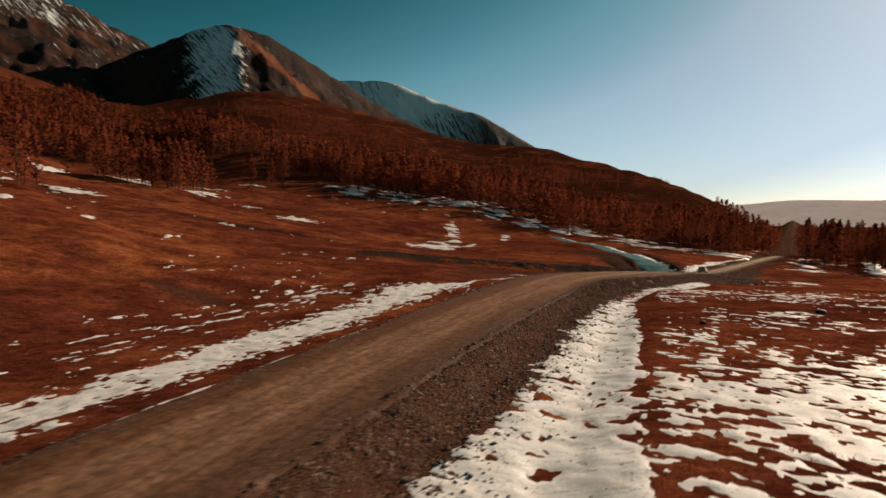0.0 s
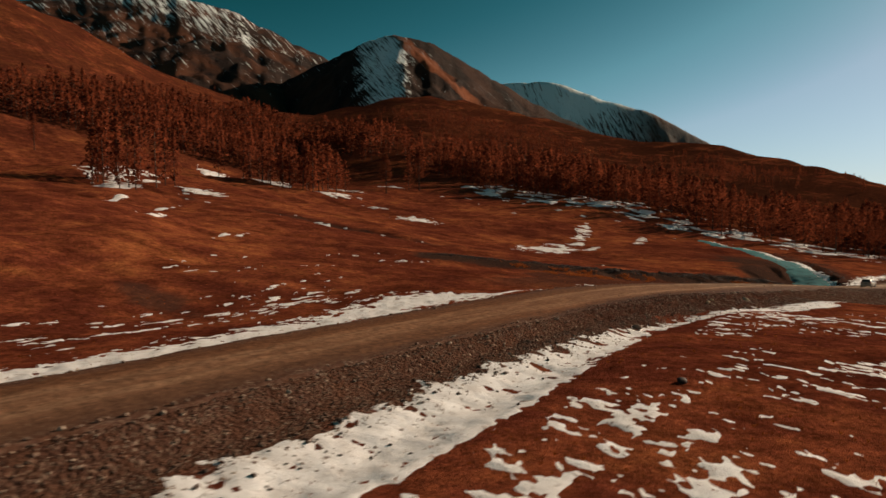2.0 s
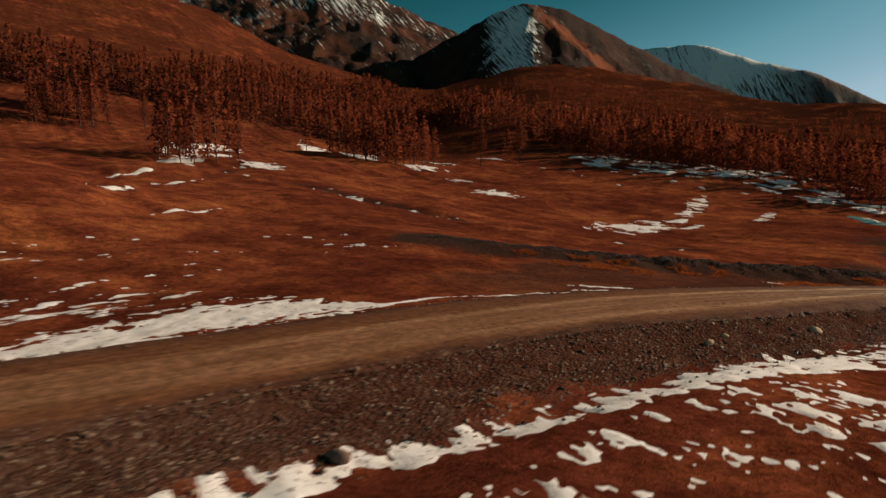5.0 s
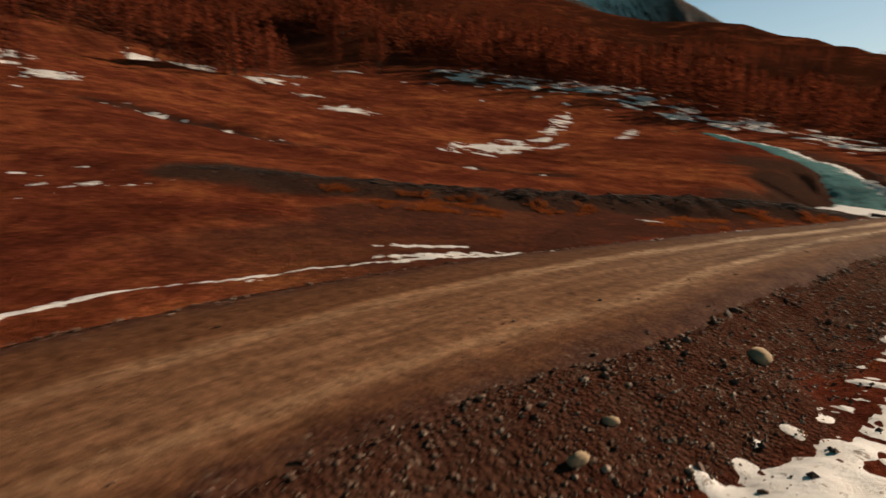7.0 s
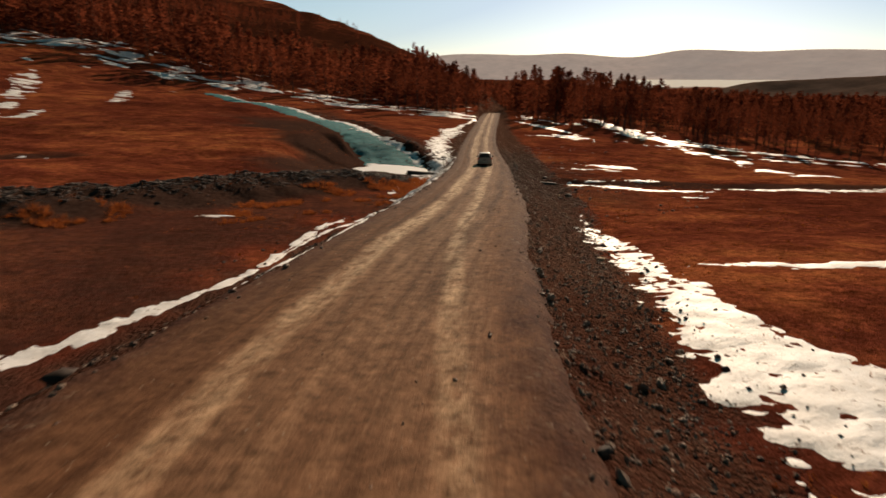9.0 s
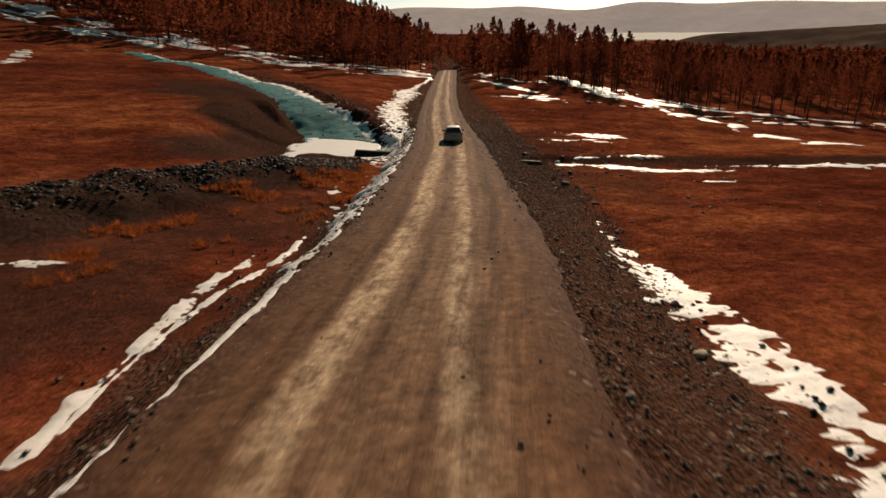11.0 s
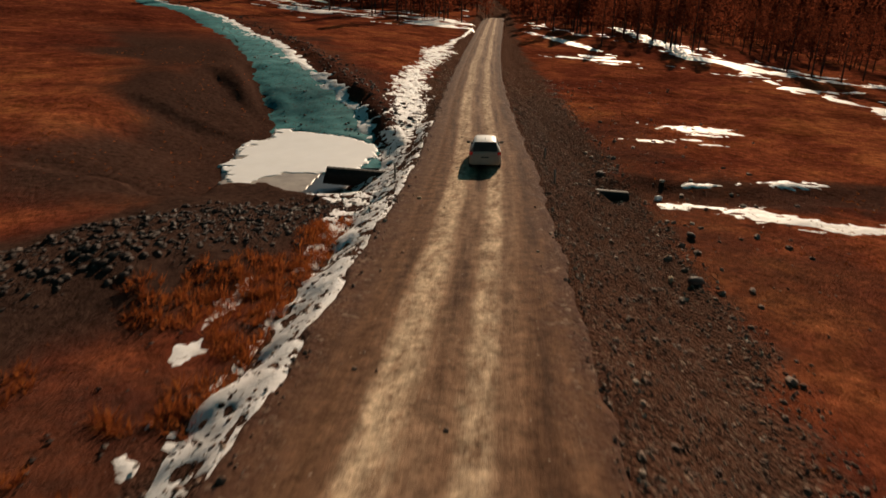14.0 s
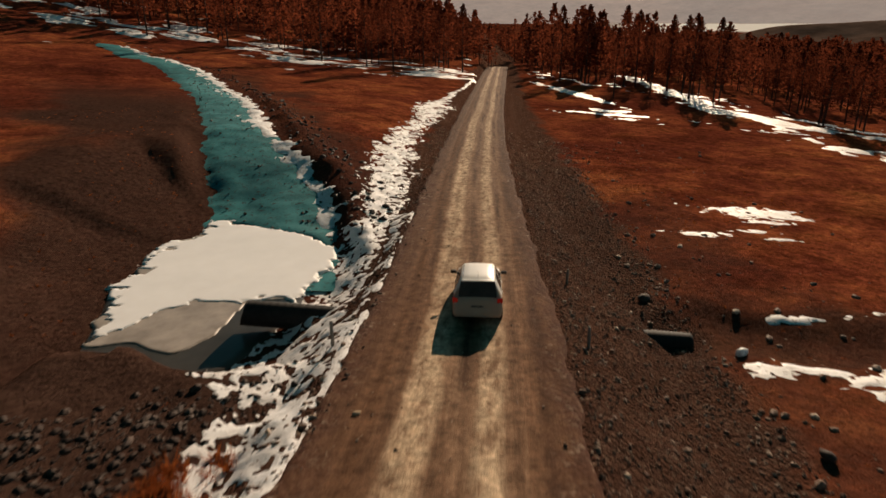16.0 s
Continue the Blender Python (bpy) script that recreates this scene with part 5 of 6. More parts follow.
def lathe(name, profile, mat, sides=28, axis="x"):
    """Turned round the x axis: profile of (along, radius)."""
    ang = np.arange(sides) * 2 * np.pi / sides
    v = np.array([[a, r * math.cos(t), r * math.sin(t)] for a, r in profile for t in ang])
    f = np.array([[i * sides + j, i * sides + (j + 1) % sides, (i + 1) * sides + (j + 1) % sides, (i + 1) * sides + j]
                  for i in range(len(profile) - 1) for j in range(sides)])
    return mesh_of(name, v, f, mat)


def hatchback():
    car = tagged(new("car"), "dusty white five-door hatchback standing on the dirt road", "car")
    rows = []
    for y, zb, zw, ws, ww, zt, wt in BODY:
        half = [(0, zb), (ws - 0.09, zb), (ws - 0.015, zb + 0.07), (ws, zb + 0.22 * (zw - zb)), (ws + 0.012, zb + 0.55 * (zw - zb)), (ww + 0.012, zw - 0.05),
                (ww, zw), (ww + (wt - ww) * 0.5, zw + (zt - zw) * 0.5), (wt, zt - 0.035), (wt - 0.06, zt), (wt * 0.5, zt + 0.018), (0, zt + 0.025)]
        ring = [(x, y, z) for x, z in half] + [(-x, y, z) for x, z in half[-2:0:-1]]
        rows.append(ring + [ring[0]])
    bm = bmesh.new()
    grid = [[bm.verts.new(p) for p in r[:-1]] for r in rows]
    n = len(grid[0])
    for a, b in zip(grid, grid[1:]):
        for k in range(n):
            bm.faces.new((a[k], a[(k + 1) % n], b[(k + 1) % n], b[k]))
    bm.faces.new(grid[0])
    bm.faces.new(grid[-1])
    body = part("body", bm_mesh("body", bm, PAINT), car, "white body caked with brown dust")
    # glass
    ys = np.linspace(-1.985, -1.56, 7)
    part("rear_window", panel_mesh("rear_window", [[body_top(k * (at_y(y)[5] - 0.022), y, 0.007) for k in np.linspace(-1, 1, 9)] for y in ys], REAR_GLASS), car, "dusty dark tailgate window")
    ys = np.linspace(0.42, 1.13, 7)
    part("windscreen", panel_mesh("windscreen", [[body_top(k * (at_y(y)[5] - 0.06), y, 0.007) for k in np.linspace(-1, 1, 9)] for y in ys], GLASS), car)
    for s in (1, -1):
        for y0, y1, f1 in ((-1.30, -0.30, 0.88), (-0.22, 0.86, 0.88)):
            us, fs = np.linspace(y0, y1, 9), np.linspace(0.06, f1, 4)
            pts = []
            for k, f in enumerate(fs):
                lo = y0 + (0.24 * f if y0 < -1 else 0)
                hi = y1 - (0.36 * f if y1 > 0.5 else 0)
                pts.append([tuple(np.array(body_side(y, f, 0.008)) * (s, 1, 1)) for y in np.linspace(lo, hi, 9)][:: s])
            part("side_window", panel_mesh("side_window", pts[::-1], GLASS), car)
        # door seams, handles and rubbing strip
        for y in (-0.26, 0.92, -1.18):
            seam = [[(s * (np.interp(z, [0.3, 0.6, 0.9], [0.853, 0.863, 0.838])), y + dy, z) for z in np.linspace(0.32, 0.90, 6)] for dy in (-0.004, 0.004)]
            part("door_seam", panel_mesh("door_seam", seam, TRIM), car)
        for y in (-0.98, 0.10):
            part("door_handle", rounded_box("door_handle", (0.035, 0.17, 0.035), (s * 0.852, y, 0.83), PAINT, 0.012), car)
        part("rubbing_strip", rounded_box("rubbing_strip", (0.02, 1.75, 0.045), (s * 0.862, -0.05, 0.50), PAINT, 0.008), car)
        part("tail_light", panel_mesh("tail_light", [[(s * 0.66, -2.072, z), (s * 0.74, -2.065, z), (s * 0.82, -2.02, z + 0.005), (s * 0.856, -1.92, z + 0.01), (s * 0.858, -1.80, z + 0.02)][:: s]
                                                     for z in (0.97, 0.90, 0.83, 0.77)], RED), car, "red tail light")
        part("headlight", panel_mesh("headlight", [[(s * 0.50, 2.03, z), (s * 0.62, 1.985, z), (s * 0.73, 1.90, z + 0.02), (s * 0.80, 1.76, z + 0.05)][:: -s] for z in (0.72, 0.66, 0.60)], CLEAR), car)
        mirror = part("wing_mirror", rounded_box("wing_mirror", (0.20, 0.10, 0.13), (s * 0.95, 0.72, 0.99), TRIM, 0.035), car, "black wing mirror")
        part("mirror_arm", rounded_box("mirror_arm", (0.10, 0.05, 0.05), (s * 0.84, 0.74, 0.95), TRIM, 0.015), mirror)
        for y in (-1.30, 1.30):
            arch = [[(s * w, y + r * math.cos(a), 0.31 + r * math.sin(a)) for a in np.linspace(-0.15, math.pi + 0.15, 17)] for r, w in ((0.375, 0.856), (0.315, 0.862))]
            part("wheel_arch", panel_mesh("wheel_arch", arch, TRIM), car)
            wheel = part("wheel", lathe("wheel", [(s * 0.70, 0.05), (s * 0.70, 0.20), (s * 0.72, 0.205)], ALLOY), car)
            wheel.location = (0, y, 0.31)
            part("tyre", lathe("tyre", [(s * 0.69, 0.20), (s * 0.68, 0.27), (s * 0.70, 0.305), (s * 0.73, 0.312), (s * 0.84, 0.312), (s * 0.868, 0.30), (s * 0.875, 0.26), (s * 0.862, 0.20), (s * 0.84, 0.198)], RUBBER), wheel)
            bm = bmesh.new()
            for k in range(5):
                g = bmesh.ops.create_cube(bm, size=1.0)["verts"]
                bmesh.ops.scale(bm, vec=(0.03, 0.055, 0.19), verts=g)
                bmesh.ops.translate(bm, vec=(s * 0.85, 0, 0.11), verts=g)
                bmesh.ops.rotate(bm, cent=(0, 0, 0), matrix=Matrix.Rotation(k * 2 * math.pi / 5, 3, "X"), verts=g)
            g = bmesh.ops.create_cone(bm, cap_ends=True, segments=14, radius1=0.055, radius2=0.045, depth=0.04, matrix=Matrix.Translation((s * 0.855, 0, 0)) @ Matrix.Rotation(math.pi / 2, 4, "Y"))
            part("rim", bm_mesh("rim", bm, ALLOY, False), wheel, "five-spoke alloy rim")
    part("rear_bumper", panel_mesh("rear_bumper", [[(x, -2.125 + 0.16 * abs(x / 0.8) ** 3 - dy, z) for x in np.linspace(-0.83, 0.83, 13)] for z, dy in ((0.62, -0.03), (0.58, 0.0), (0.36, 0.0), (0.30, -0.05))], PAINT), car, "dust-covered rear bumper")
    part("boot_lid_edge", panel_mesh("boot_lid_edge", [[(x, -2.075 + 0.06 * abs(x / 0.6) ** 3, z) for x in np.linspace(-0.6, 0.6, 7)] for z in (0.745, 0.735)], TRIM), car)
    plate = part("number_plate", rounded_box("number_plate", (0.50, 0.012, 0.11), (0, -2.10, 0.69), PLATE, 0.004), car)
    part("plate_bar", rounded_box("plate_bar", (0.40, 0.006, 0.05), (0, -2.108, 0.69), TRIM, 0.001), plate)
    part("spoiler", rounded_box("spoiler", (1.10, 0.16, 0.03), (0, -1.56, 1.435), PAINT, 0.012, Matrix.Rotation(0.12, 4, "X")), car)
    bm = bmesh.new()
    bmesh.ops.create_cone(bm, cap_ends=True, segments=6, radius1=0.006, radius2=0.002, depth=0.26, matrix=Matrix.Translation((0, -1.43, 1.60)) @ Matrix.Rotation(0.5, 4, "X"))
    part("antenna", bm_mesh("antenna", bm, TRIM), car)
    for s in (1, -1):
        part("roof_seam", panel_mesh("roof_seam", [[(s * (0.50 + dx), y, at_y(y)[4] + 0.028) for y in np.linspace(-1.45, 0.3, 8)] for dx in (0, 0.012)], TRIM), car)
    return car


car = hatchback()
CAR_U, CAR_V = 161.8, -17.95
cx, cy = to_xy(CAR_U, CAR_V)
slope = math.degrees(math.atan2(float(road_z(CAR_U + 1.3) - road_z(CAR_U - 1.3)), 2.6))
yaw = -28 - math.degrees(math.atan2(float(road_v(CAR_U + 4) - road_v(CAR_U - 4)), 8))
car.matrix_basis = pose(cx, cy, float(road_z(CAR_U)) + 0.03, slope, 0, yaw)


# ---- stones ----
def stone_material(name, dark, light):
    n = Nodes(name, 0.7, 0, 0.16)
    info, isl = n.node("ShaderNodeObjectInfo"), n.node("ShaderNodeNewGeometry")
    pick = n.math("FRACT", n.math("ADD", info.outputs["Random"], isl.outputs["Random Per Island"]))
    f = n.noise(n.coords(), 14.0, 4, 0.6)
    col = n.ramp(pick, (0.0, dark), (0.8, tuple(0.8 * a + 0.2 * b for a, b in zip(dark, light))), (1.0, light))
    n.color(n.mix(n.ramp(f, (0.35, 0.0), (0.75, 0.45)), col, tuple(0.5 * a for a in dark)))
    n.bump(f, 0.4, 0.02)
    return n.mat


STONE = stone_material("bank_stone", (0.17, 0.095, 0.066), (0.56, 0.43, 0.33))
SPOIL = stone_material("spoil_stone", (0.055, 0.035, 0.029), (0.15, 0.105, 0.085))
PALE = plain("pale_boulder", (0.42, 0.31, 0.20), 0.9, 0, 0.2, 0.3, 4.0, 0.6)


def stone_shape(seed, fine=0):
    bm = bmesh.new()
    bmesh.ops.create_icosphere(bm, subdivisions=1 + fine, radius=1.0)
    r = np.random.RandomState(seed)
    off = r.uniform(0, 50, 3)
    s = (1.0, r.uniform(0.6, 0.9), r.uniform(0.45, 0.7))
    for v in bm.verts:
        k = 1 + 0.32 * noise.noise(v.co * 1.3 + Vector(off)) + 0.12 * noise.noise(v.co * 3.1 + Vector(off))
        v.co = Vector((v.co.x * s[0], v.co.y * s[1], v.co.z * s[2])) * k
    v = np.array([x.co[:] for x in bm.verts])
    bm.verts.index_update()
    f = np.array([[w.index for w in x.verts] for x in bm.faces])
    bm.free()
    return v, f


shapes = [stone_shape(k) for k in range(6)]


chips = [(np.array([(1, 0, 0), (-0.8, 0.2, 0), (0.1, 0.8, 0.1), (-0.1, -0.7, 0), (0.1 * k, 0.1, 0.6), (0, 0, -0.5)], float), np.array([[0, 2, 4], [2, 1, 4], [1, 3, 4], [3, 0, 4], [2, 0, 5], [1, 2, 5], [3, 1, 5], [0, 3, 5]])) for k in (-3, 0, 2)]


def strewn(name, label, picks, mat, shapes=shapes):
    """Many stones in one mesh: rows of x, y, z, size, turn."""
    vs, fs, n = [], [], 0
    for k, (x, y, z, q, t) in enumerate(picks):
        v, f = shapes[k % len(shapes)]
        c, s = math.cos(t) * q, math.sin(t) * q
        vs.append(np.stack([v[:, 0] * c - v[:, 1] * s + x, v[:, 0] * s + v[:, 1] * c + y, v[:, 2] * q + z], -1))
        fs.append(f + n)
        n += len(v)
    return tagged(new(name, mesh_of(name, np.concatenate(vs), np.concatenate(fs), mat, False)), label, "stones", kind="stuff")


def scatter(count, u0, u1, d0, d1, sizes, seed, weight=None):
    """Stones beside the road, thicker where the weight says so."""
    r = np.random.RandomState(seed)
    u, d = r.uniform(u0, u1, count * 4), r.uniform(d0, d1, count * 4)
    w = np.ones_like(u) if weight is None else weight(u, d)
    ok = np.where(r.rand(len(u)) < w)[0][:count]
    u, d = u[ok], d[ok]
    x, y = to_xy(u, road_v(u) + d)
    q = sizes[0] + (sizes[1] - sizes[0]) * r.rand(len(u)) ** 3.5
    z = np.where((d < half_right(u) - 0.3) & (d > 0.3 - half_left(u)), road_z(u) + 0.02, ground(x, y)) + 0.15 * q
    return np.stack([x, y, z, q, r.uniform(0, 6.28, len(u))], -1)


def right_weight(u, d):
    a = d - half_right(u)
    toe = np.interp(u, [0, 60, 90, 120, 140, 200], [2.6, 3.2, 3.4, 4.4, 6.0, 6.0])
    crest = np.exp(-((a - 0.3) / 0.5) ** 2)
    return np.clip((a > -0.6 + 1.2 * sstep(78, 90, u) * (1 - sstep(118, 132, u))) * (0.35 * (a < toe + 0.8) + 0.65 * crest + 0.5 * np.exp(-((a - toe) / 0.8) ** 2)), 0, 1)


strewn("bank_stones", "loose grey and brown stones covering the road bank", scatter(4000, 5, 215, 3.2, 14, (0.03, 0.13), 3, right_weight), STONE)
strewn("bank_stones", "small stones along the verge", scatter(2600, 0, 215, -7.5, -3.3, (0.025, 0.13), 4, lambda u, d: np.exp(-((d + half_left(u) + 0.4) / 0.8) ** 2)), STONE)
strewn("bank_rubble", "dense small rubble on the road bank", scatter(30000, 8, 200, 3.4, 13, (0.022, 0.10), 31, lambda u, d: np.clip(1.2 * right_weight(u, d) + 0.25 * (d > half_right(u)) * (d < half_right(u) + 5), 0, 1)), STONE, chips)
CLOD = stone_material("earth_clod", (0.12, 0.058, 0.040), (0.22, 0.12, 0.08))
strewn("bank_clods", "dark red-brown earth clods on the road bank", scatter(2600, 10, 200, 4.0, 13, (0.03, 0.12), 44, lambda u, d: (d > half_right(u) + 0.5) * (d < half_right(u) + np.interp(u, [0, 60, 90, 120, 140, 200], [3.0, 3.6, 4.2, 4.6, 6.0, 6.0])) * 0.6), CLOD)
strewn("road_stones", "scattered pebbles on the packed dirt", scatter(700, 60, 200, -3.6, 4.6, (0.02, 0.075), 8), STONE)
strewn("field_stones", "few stones lying on the grass", scatter(480, 134, 215, 8, 26, (0.04, 0.24), 9, lambda u, d: np.exp(-(d - 8) / 7)), STONE)

# the larger stones of the bank, one by one
bank = tagged(new("stone_bank"), "larger loose stones lying on the road bank", "stones")
stone_meshes = [mesh_of("stone", v, f, STONE, False) for v, f in (stone_shape(20 + k) for k in range(8))]
for k, (x, y, z, q, t) in enumerate(scatter(260, 70, 200, 4.0, 13, (0.07, 0.22), 12, right_weight)):
    s = new("stone", stone_meshes[k % 8])
    s.parent = bank
    s.matrix_basis = pose(x, y, z, math.degrees(t), 20 * math.sin(3 * t), math.degrees(2 * t)) @ Matrix.Scale(q, 4)

# clods and dirt lying on the old snow and on the ice
def litter(name, label, count, u0, u1, d0, d1, sizes, seed, weight, lift):
    p = scatter(count, u0, u1, d0, d1, sizes, seed, weight)
    p[:, 2] += lift
    strewn(name, label, p, SPOIL, chips)


litter("drift_litter", "dark clods lying on the roadside snow", 1500, 5, 136, 5.5, 15, (0.03, 0.16), 51,
       lambda u, d: (right_drift(u, road_v(u) + d) > 0) * np.exp(-np.maximum(0, d - np.interp(u, DRIFT_U, DRIFT_L)) / 1.6), 0.03)
litter("bank_litter", "earth clods in the trampled snow bank", 1800, 108, 230, -9, -3, (0.03, 0.13), 52, lambda u, d: 0.6 + 0 * u, 0.04)
litter("ice_litter", "dark clods frozen into the brook ice", 420, 176, 240, -45, -6, (0.05, 0.2), 53, lambda u, d: (brook_mask(u, road_v(u) + d) > 0.2) * 1.0, 0.17)

# spoil heap stones and clods
r = np.random.RandomState(15)
w, across = r.rand(9500), r.uniform(-5.0, 5.6, 9500)
bu = np.interp(w, np.linspace(0, 1, len(BERM_U)), BERM_U) + across * 0.55 + r.normal(0, 0.5, 9500)
bv = np.interp(w, np.linspace(0, 1, len(BERM_V)), BERM_V) + across * 0.83 + r.normal(0, 0.5, 9500)
bx, by = to_xy(bu, bv)
bz = 0.035 + 0.16 * r.rand(9500) ** 4
strewn("spoil_stones", "dark earth clods and stones of a long spoil heap", np.stack([bx, by, ground(bx, by) + 0.15 * bz, bz, r.uniform(0, 6.28, 9500)], -1)[(pool_inside(bu, bv) < -0.5)], SPOIL)
# coarse earth along the brook banks
w, across = r.rand(900), r.normal(0, 1.0, 900)
bu = np.interp(w, np.linspace(0, 1, len(BROOK_U)), BROOK_U) + 1.5 + across * 0.8
bv = np.interp(w, np.linspace(0, 1, len(BROOK_V)), BROOK_V) + 6.2 + across
bx, by = to_xy(bu, bv)
bz = 0.05 + 0.25 * r.rand(900) ** 3
strewn("brook_stones", "stones and earth thrown up beside the brook", np.stack([bx, by, ground(bx, by) + 0.15 * bz, bz, r.uniform(0, 6.28, 900)], -1)[bu > 176], SPOIL)


def boulder(u, v, size, label, mat, flat=1.0, turn=0.0, seed=0, sink=0.2):
    x, y = to_xy(u, v)
    vv, ff = stone_shape(60 + seed, 1)
    ob = tagged(new("boulder", mesh_of("boulder", vv * (size, size * 0.7, size * flat), ff, mat)), label, "boulder")
    d = v - float(road_v(u))
    on = -float(half_left(u)) < d < float(half_right(u))
    z = float(road_z(u)) if on else float(ground(x, y))
    ob.matrix_basis = pose(x, y, z + size * flat * (0.5 - sink), 12, 8, turn)
    return ob


boulder(91.3, -16.5, 0.72, "pale tan slab of rock lying on the road bank", PALE, 0.42, 75, 1)
boulder(91.0, -16.6, 0.20, "small pale yellow stone on the bank", PALE, 0.8, 0, 2)
boulder(83.3, -17.0, 0.22, "small tan stone on the bank", PALE, 1.0, 20, 3)
boulder(81.5, -16.7, 0.26, "upright tan stone on the bank", PALE, 1.2, 50, 4)
boulder(94.3, -18.4, 0.20, "dark stone on the road shoulder", SPOIL, 0.8, 10, 5)
boulder(97.5, -29.9, 0.42, "dark boulder in the snow at the verge", SPOIL, 0.7, 30, 6)
boulder(149.7, -9.8, 0.45, "dark boulder at the foot of the bank", SPOIL, 0.9, 0, 7)
boulder(150.0, -10.7, 0.26, "pale stone beside a dark boulder", PALE, 0.8, 40, 8)
boulder(155.6, -8.0, 0.32, "dark stone on brown grass", SPOIL, 0.8, 70, 9)
boulder(168.2, -9.9, 0.40, "dark boulder above the culvert mouth", SPOIL, 0.8, 15, 10)
boulder(162.6, -7.6, 0.36, "snow-capped pale stone below the culvert", SNOW, 0.9, 15, 11)
boulder(153.9, -21.2, 0.13, "small pale stone on the road edge", PALE, 0.8, 15, 12)
# a bush in the field, stood in for by a stone shape
boulder(59.0, 2.9, 0.55, "dark bush in the field, given a boulder's shape", SPOIL, 0.7, 15, 13)
boulder(46.5, -4.5, 0.40, "dark stone among snow patches", SPOIL, 0.7, 80, 14)
# the bush at the drift's edge, also made from a stone shape
boulder(61.0, -13.6, 0.35, "bush on the rim of the snow drift, given a stone's shape", STONE, 0.8, 5, 15)
boulder(116.4, -13.6, 0.38, "pale slab at the edge of the ditch", PALE, 0.5, 25, 16)

# ---- culvert ----
PIPE = plain("black_pipe", (0.022, 0.020, 0.019), 0.75, 0.0, 0.2, 0.3, 5.0, 0.15)


def culvert():
    a, b = Vector((*to_xy(164.1, -27.6), POOL_Z + 0.68)), Vector((*to_xy(164.6, -8.9), POOL_Z - 0.97))
    way = (b - a).normalized()
    side = way.cross(Vector((0, 0, 1))).normalized()
    up = side.cross(way)
    length, n = (b - a).length, 40
    steps = np.concatenate([np.linspace(0, 4.5, 46), np.linspace(4.8, length - 2.2, 8), np.linspace(length - 2, length, 24)])
    rings = []
    for r0 in (0.54, 0.50):
        for k, s in enumerate(steps if r0 > 0.52 else steps[::-1]):
            rr = r0 + (0.012 * math.sin(s * 42) if r0 > 0.52 else 0)
            rings.append([a + way * (s + (0.12 * math.sin(t) if s < 0.01 else 0)) + side * rr * math.cos(t) + up * rr * math.sin(t) for t in np.linspace(0, 2 * math.pi, n, endpoint=False)])
    m = len(rings)
    v = np.array([p[:] for q in rings for p in q])
    f = np.array([[i * n + j, i * n + (j + 1) % n, ((i + 1) % m) * n + (j + 1) % n, ((i + 1) % m) * n + j] for i in range(m) for j in range(n)])
    return tagged(new("culvert_pipe", mesh_of("culvert_pipe", v, f, PIPE)), "black ribbed culvert pipe running under the road", "pipe")


culvert()

# ---- marker posts ----
POST = plain("grey_post", (0.22, 0.19, 0.16), 0.8, 0, 0.3, 0.3, 9.0, 0.2)


def marker_post(u, v, tall, lean):
    x, y = to_xy(u, v)
    d = v - float(road_v(u))
    inside = -float(half_left(u)) < d < float(half_right(u))
    z = float(road_z(u)) - 0.3 if inside else float(ground(x, y))
    ob = tagged(new("marker_post", rounded_box("marker_post", (0.09, 0.09, tall + 0.3), (0, 0, (tall - 0.3) / 2), POST, 0.02)), "short weathered grey marker post at the road edge", "post", "marker posts")
    ob.matrix_basis = pose(x, y, z, lean, -lean, 25)


marker_post(158.6, -22.75, 0.95, 3)
marker_post(159.2, -14.3, 0.75, -4)
marker_post(166.0, -14.0, 0.75, 4)

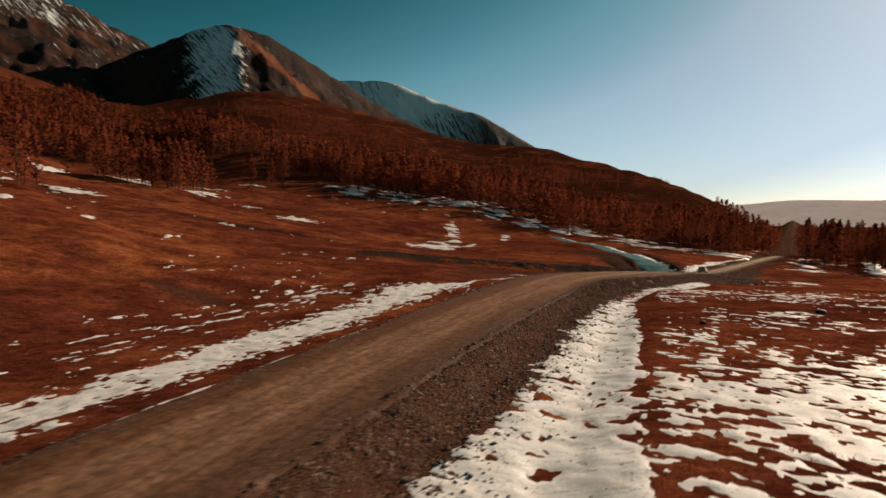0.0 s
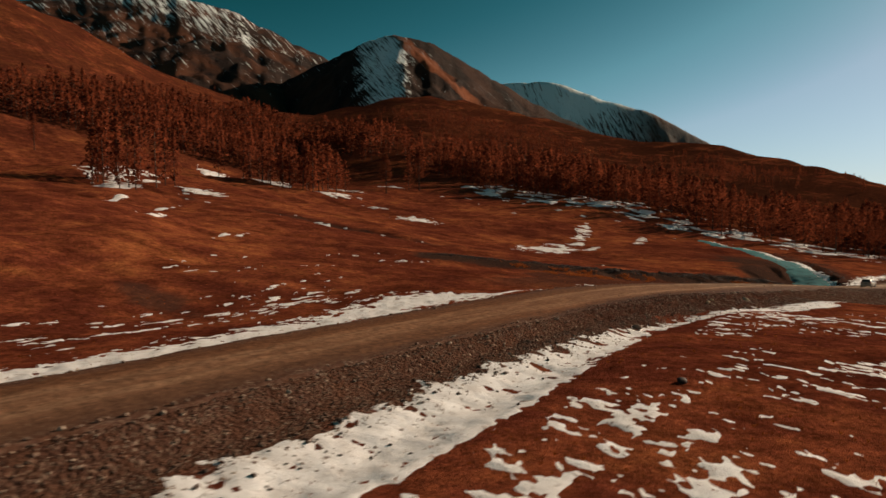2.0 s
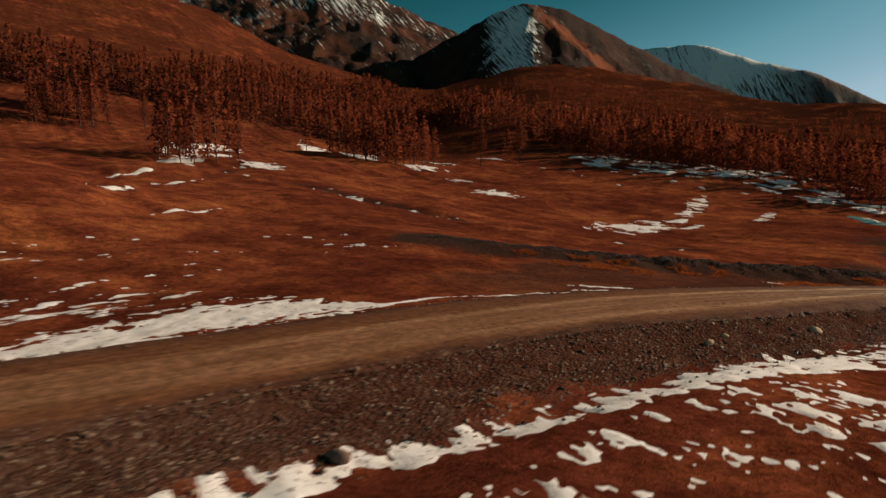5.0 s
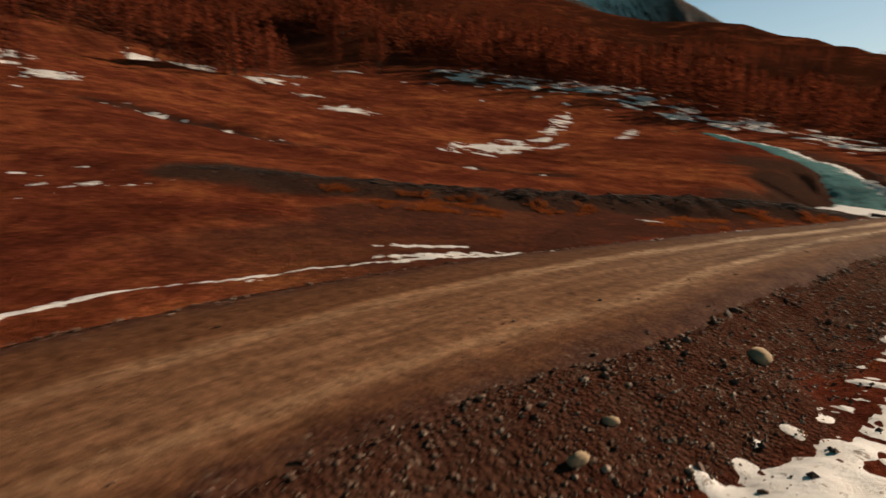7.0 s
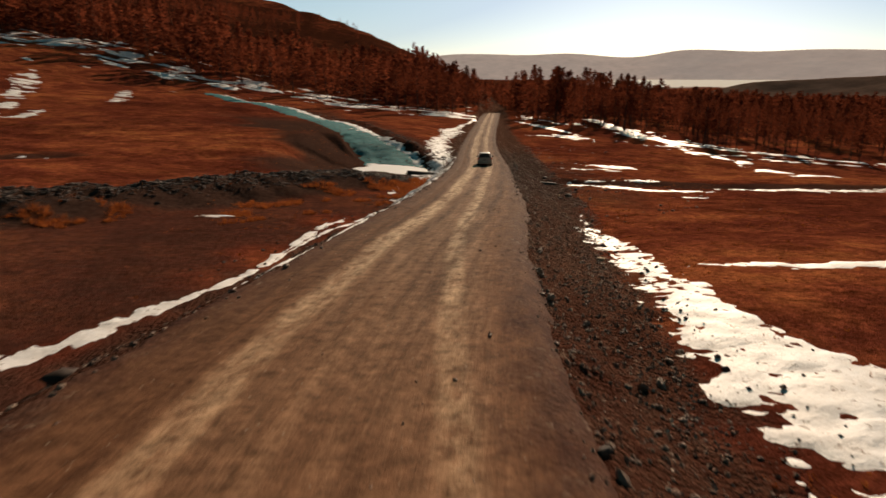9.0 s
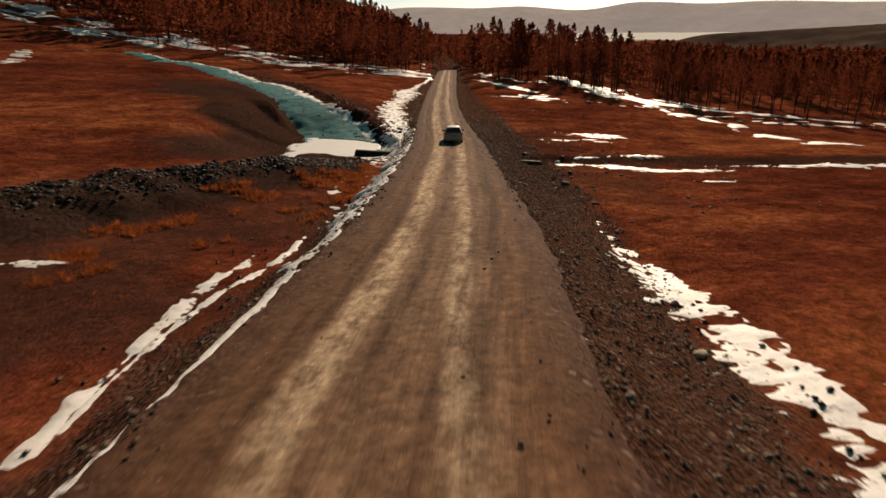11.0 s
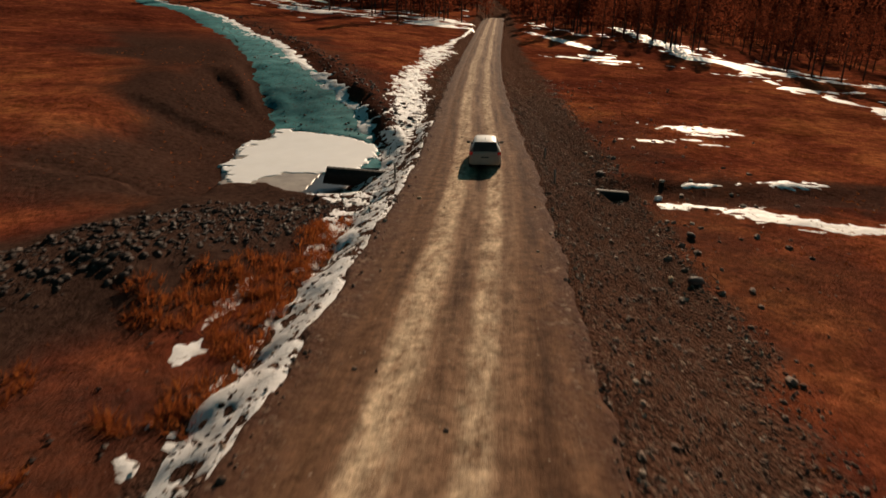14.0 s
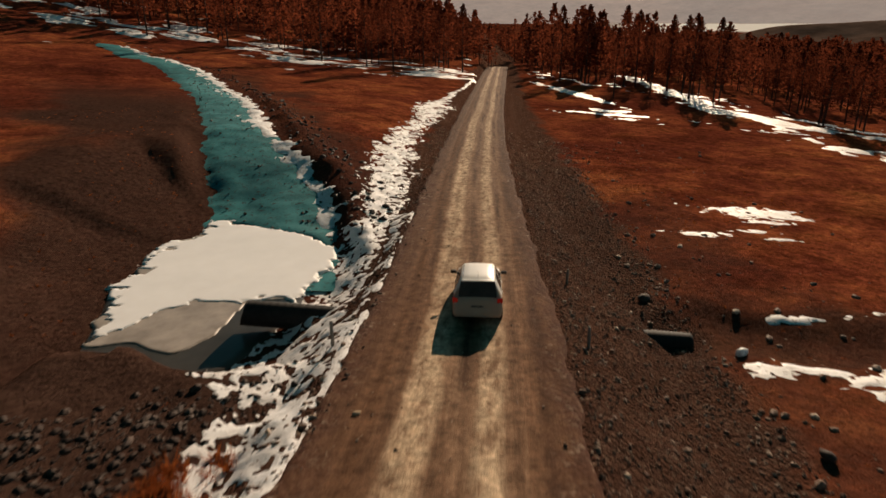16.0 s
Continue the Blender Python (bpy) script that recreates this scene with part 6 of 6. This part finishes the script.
# ---- dry grass ----
STRAW = Nodes("dry_grass", 0.9, 0, 0.05)
isl = STRAW.node("ShaderNodeNewGeometry")
straw = STRAW.ramp(isl.outputs["Random Per Island"], (0.0, (0.15, 0.036, 0.013)), (0.5, (0.29, 0.076, 0.022)), (1.0, (0.46, 0.145, 0.036)))
STRAW.color(straw)
lit, blade = STRAW.node("ShaderNodeBsdfTranslucent"), STRAW.node("ShaderNodeMixShader", Fac=0.5)
STRAW.link(straw, lit.inputs["Color"])
STRAW.link(STRAW.bsdf.outputs[0], blade.inputs[1])
STRAW.link(lit.outputs[0], blade.inputs[2])
STRAW.link(blade.outputs[0], STRAW.tree.nodes["Material Output"].inputs["Surface"])


def tufts(name, label, u, v, tall, blades, seed):
    r = np.random.RandomState(seed)
    x, y = to_xy(u, v)
    z = ground(x, y)
    n = len(u) * blades
    k = np.repeat(np.arange(len(u)), blades)
    a, lean = r.uniform(0, 6.28, n), r.uniform(0.15, 0.95, n)
    h = tall[k] * r.uniform(0.5, 1.1, n)
    root = np.stack([x[k], y[k], z[k] - 0.03], -1) + np.stack([np.cos(a), np.sin(a), 0 * a], -1) * (r.rand(n) * 0.22 * tall[k] / 0.3)[:, None]
    tip = root + np.stack([np.cos(a) * lean * h, np.sin(a) * lean * h, h * np.sqrt(np.clip(1 - 0.6 * lean**2, 0.1, 1))], -1)
    wide = np.stack([-np.sin(a), np.cos(a), 0 * a], -1) * (0.010 + 0.014 * r.rand(n))[:, None]
    pts = np.stack([root - wide, root + wide, tip], 1).reshape(-1, 3)
    tagged(new(name, mesh_of(name, pts, np.arange(n * 3).reshape(-1, 3), STRAW.mat, False)), label, "grass", kind="stuff")


r = np.random.RandomState(33)
# thick tussocks between the spoil heap and the road bank
m = 5200
tu = r.uniform(104, 157, m)
tv = np.interp(tu, BERM_U, BERM_V) + r.uniform(3.6, 13, m)
ok = (tv < road_v(tu) - half_left(tu) - 1.6) & (fnoise(tu / 2.2, tv / 2.2, 3) > 0.28 - 0.35 * sstep(128, 142, tu))
tufts("tussock_grass", "orange tussocks of dry grass below the spoil heap", tu[ok], tv[ok], r.uniform(0.2, 0.46, m)[ok], 30, 1)
# thinner grass over the near fields
m = 9000
tu, td = r.uniform(20, 205, m), np.where(r.rand(m) < 0.5, r.uniform(9, 30, m), -r.uniform(8, 40, m))
tv = road_v(tu) + td
ok = (fnoise(tu / 5 + 8, tv / 5, 3) > 0.05)
tufts("field_grass", "short russet grass in the fields", tu[ok], tv[ok], r.uniform(0.06, 0.16, m)[ok], 12, 2)
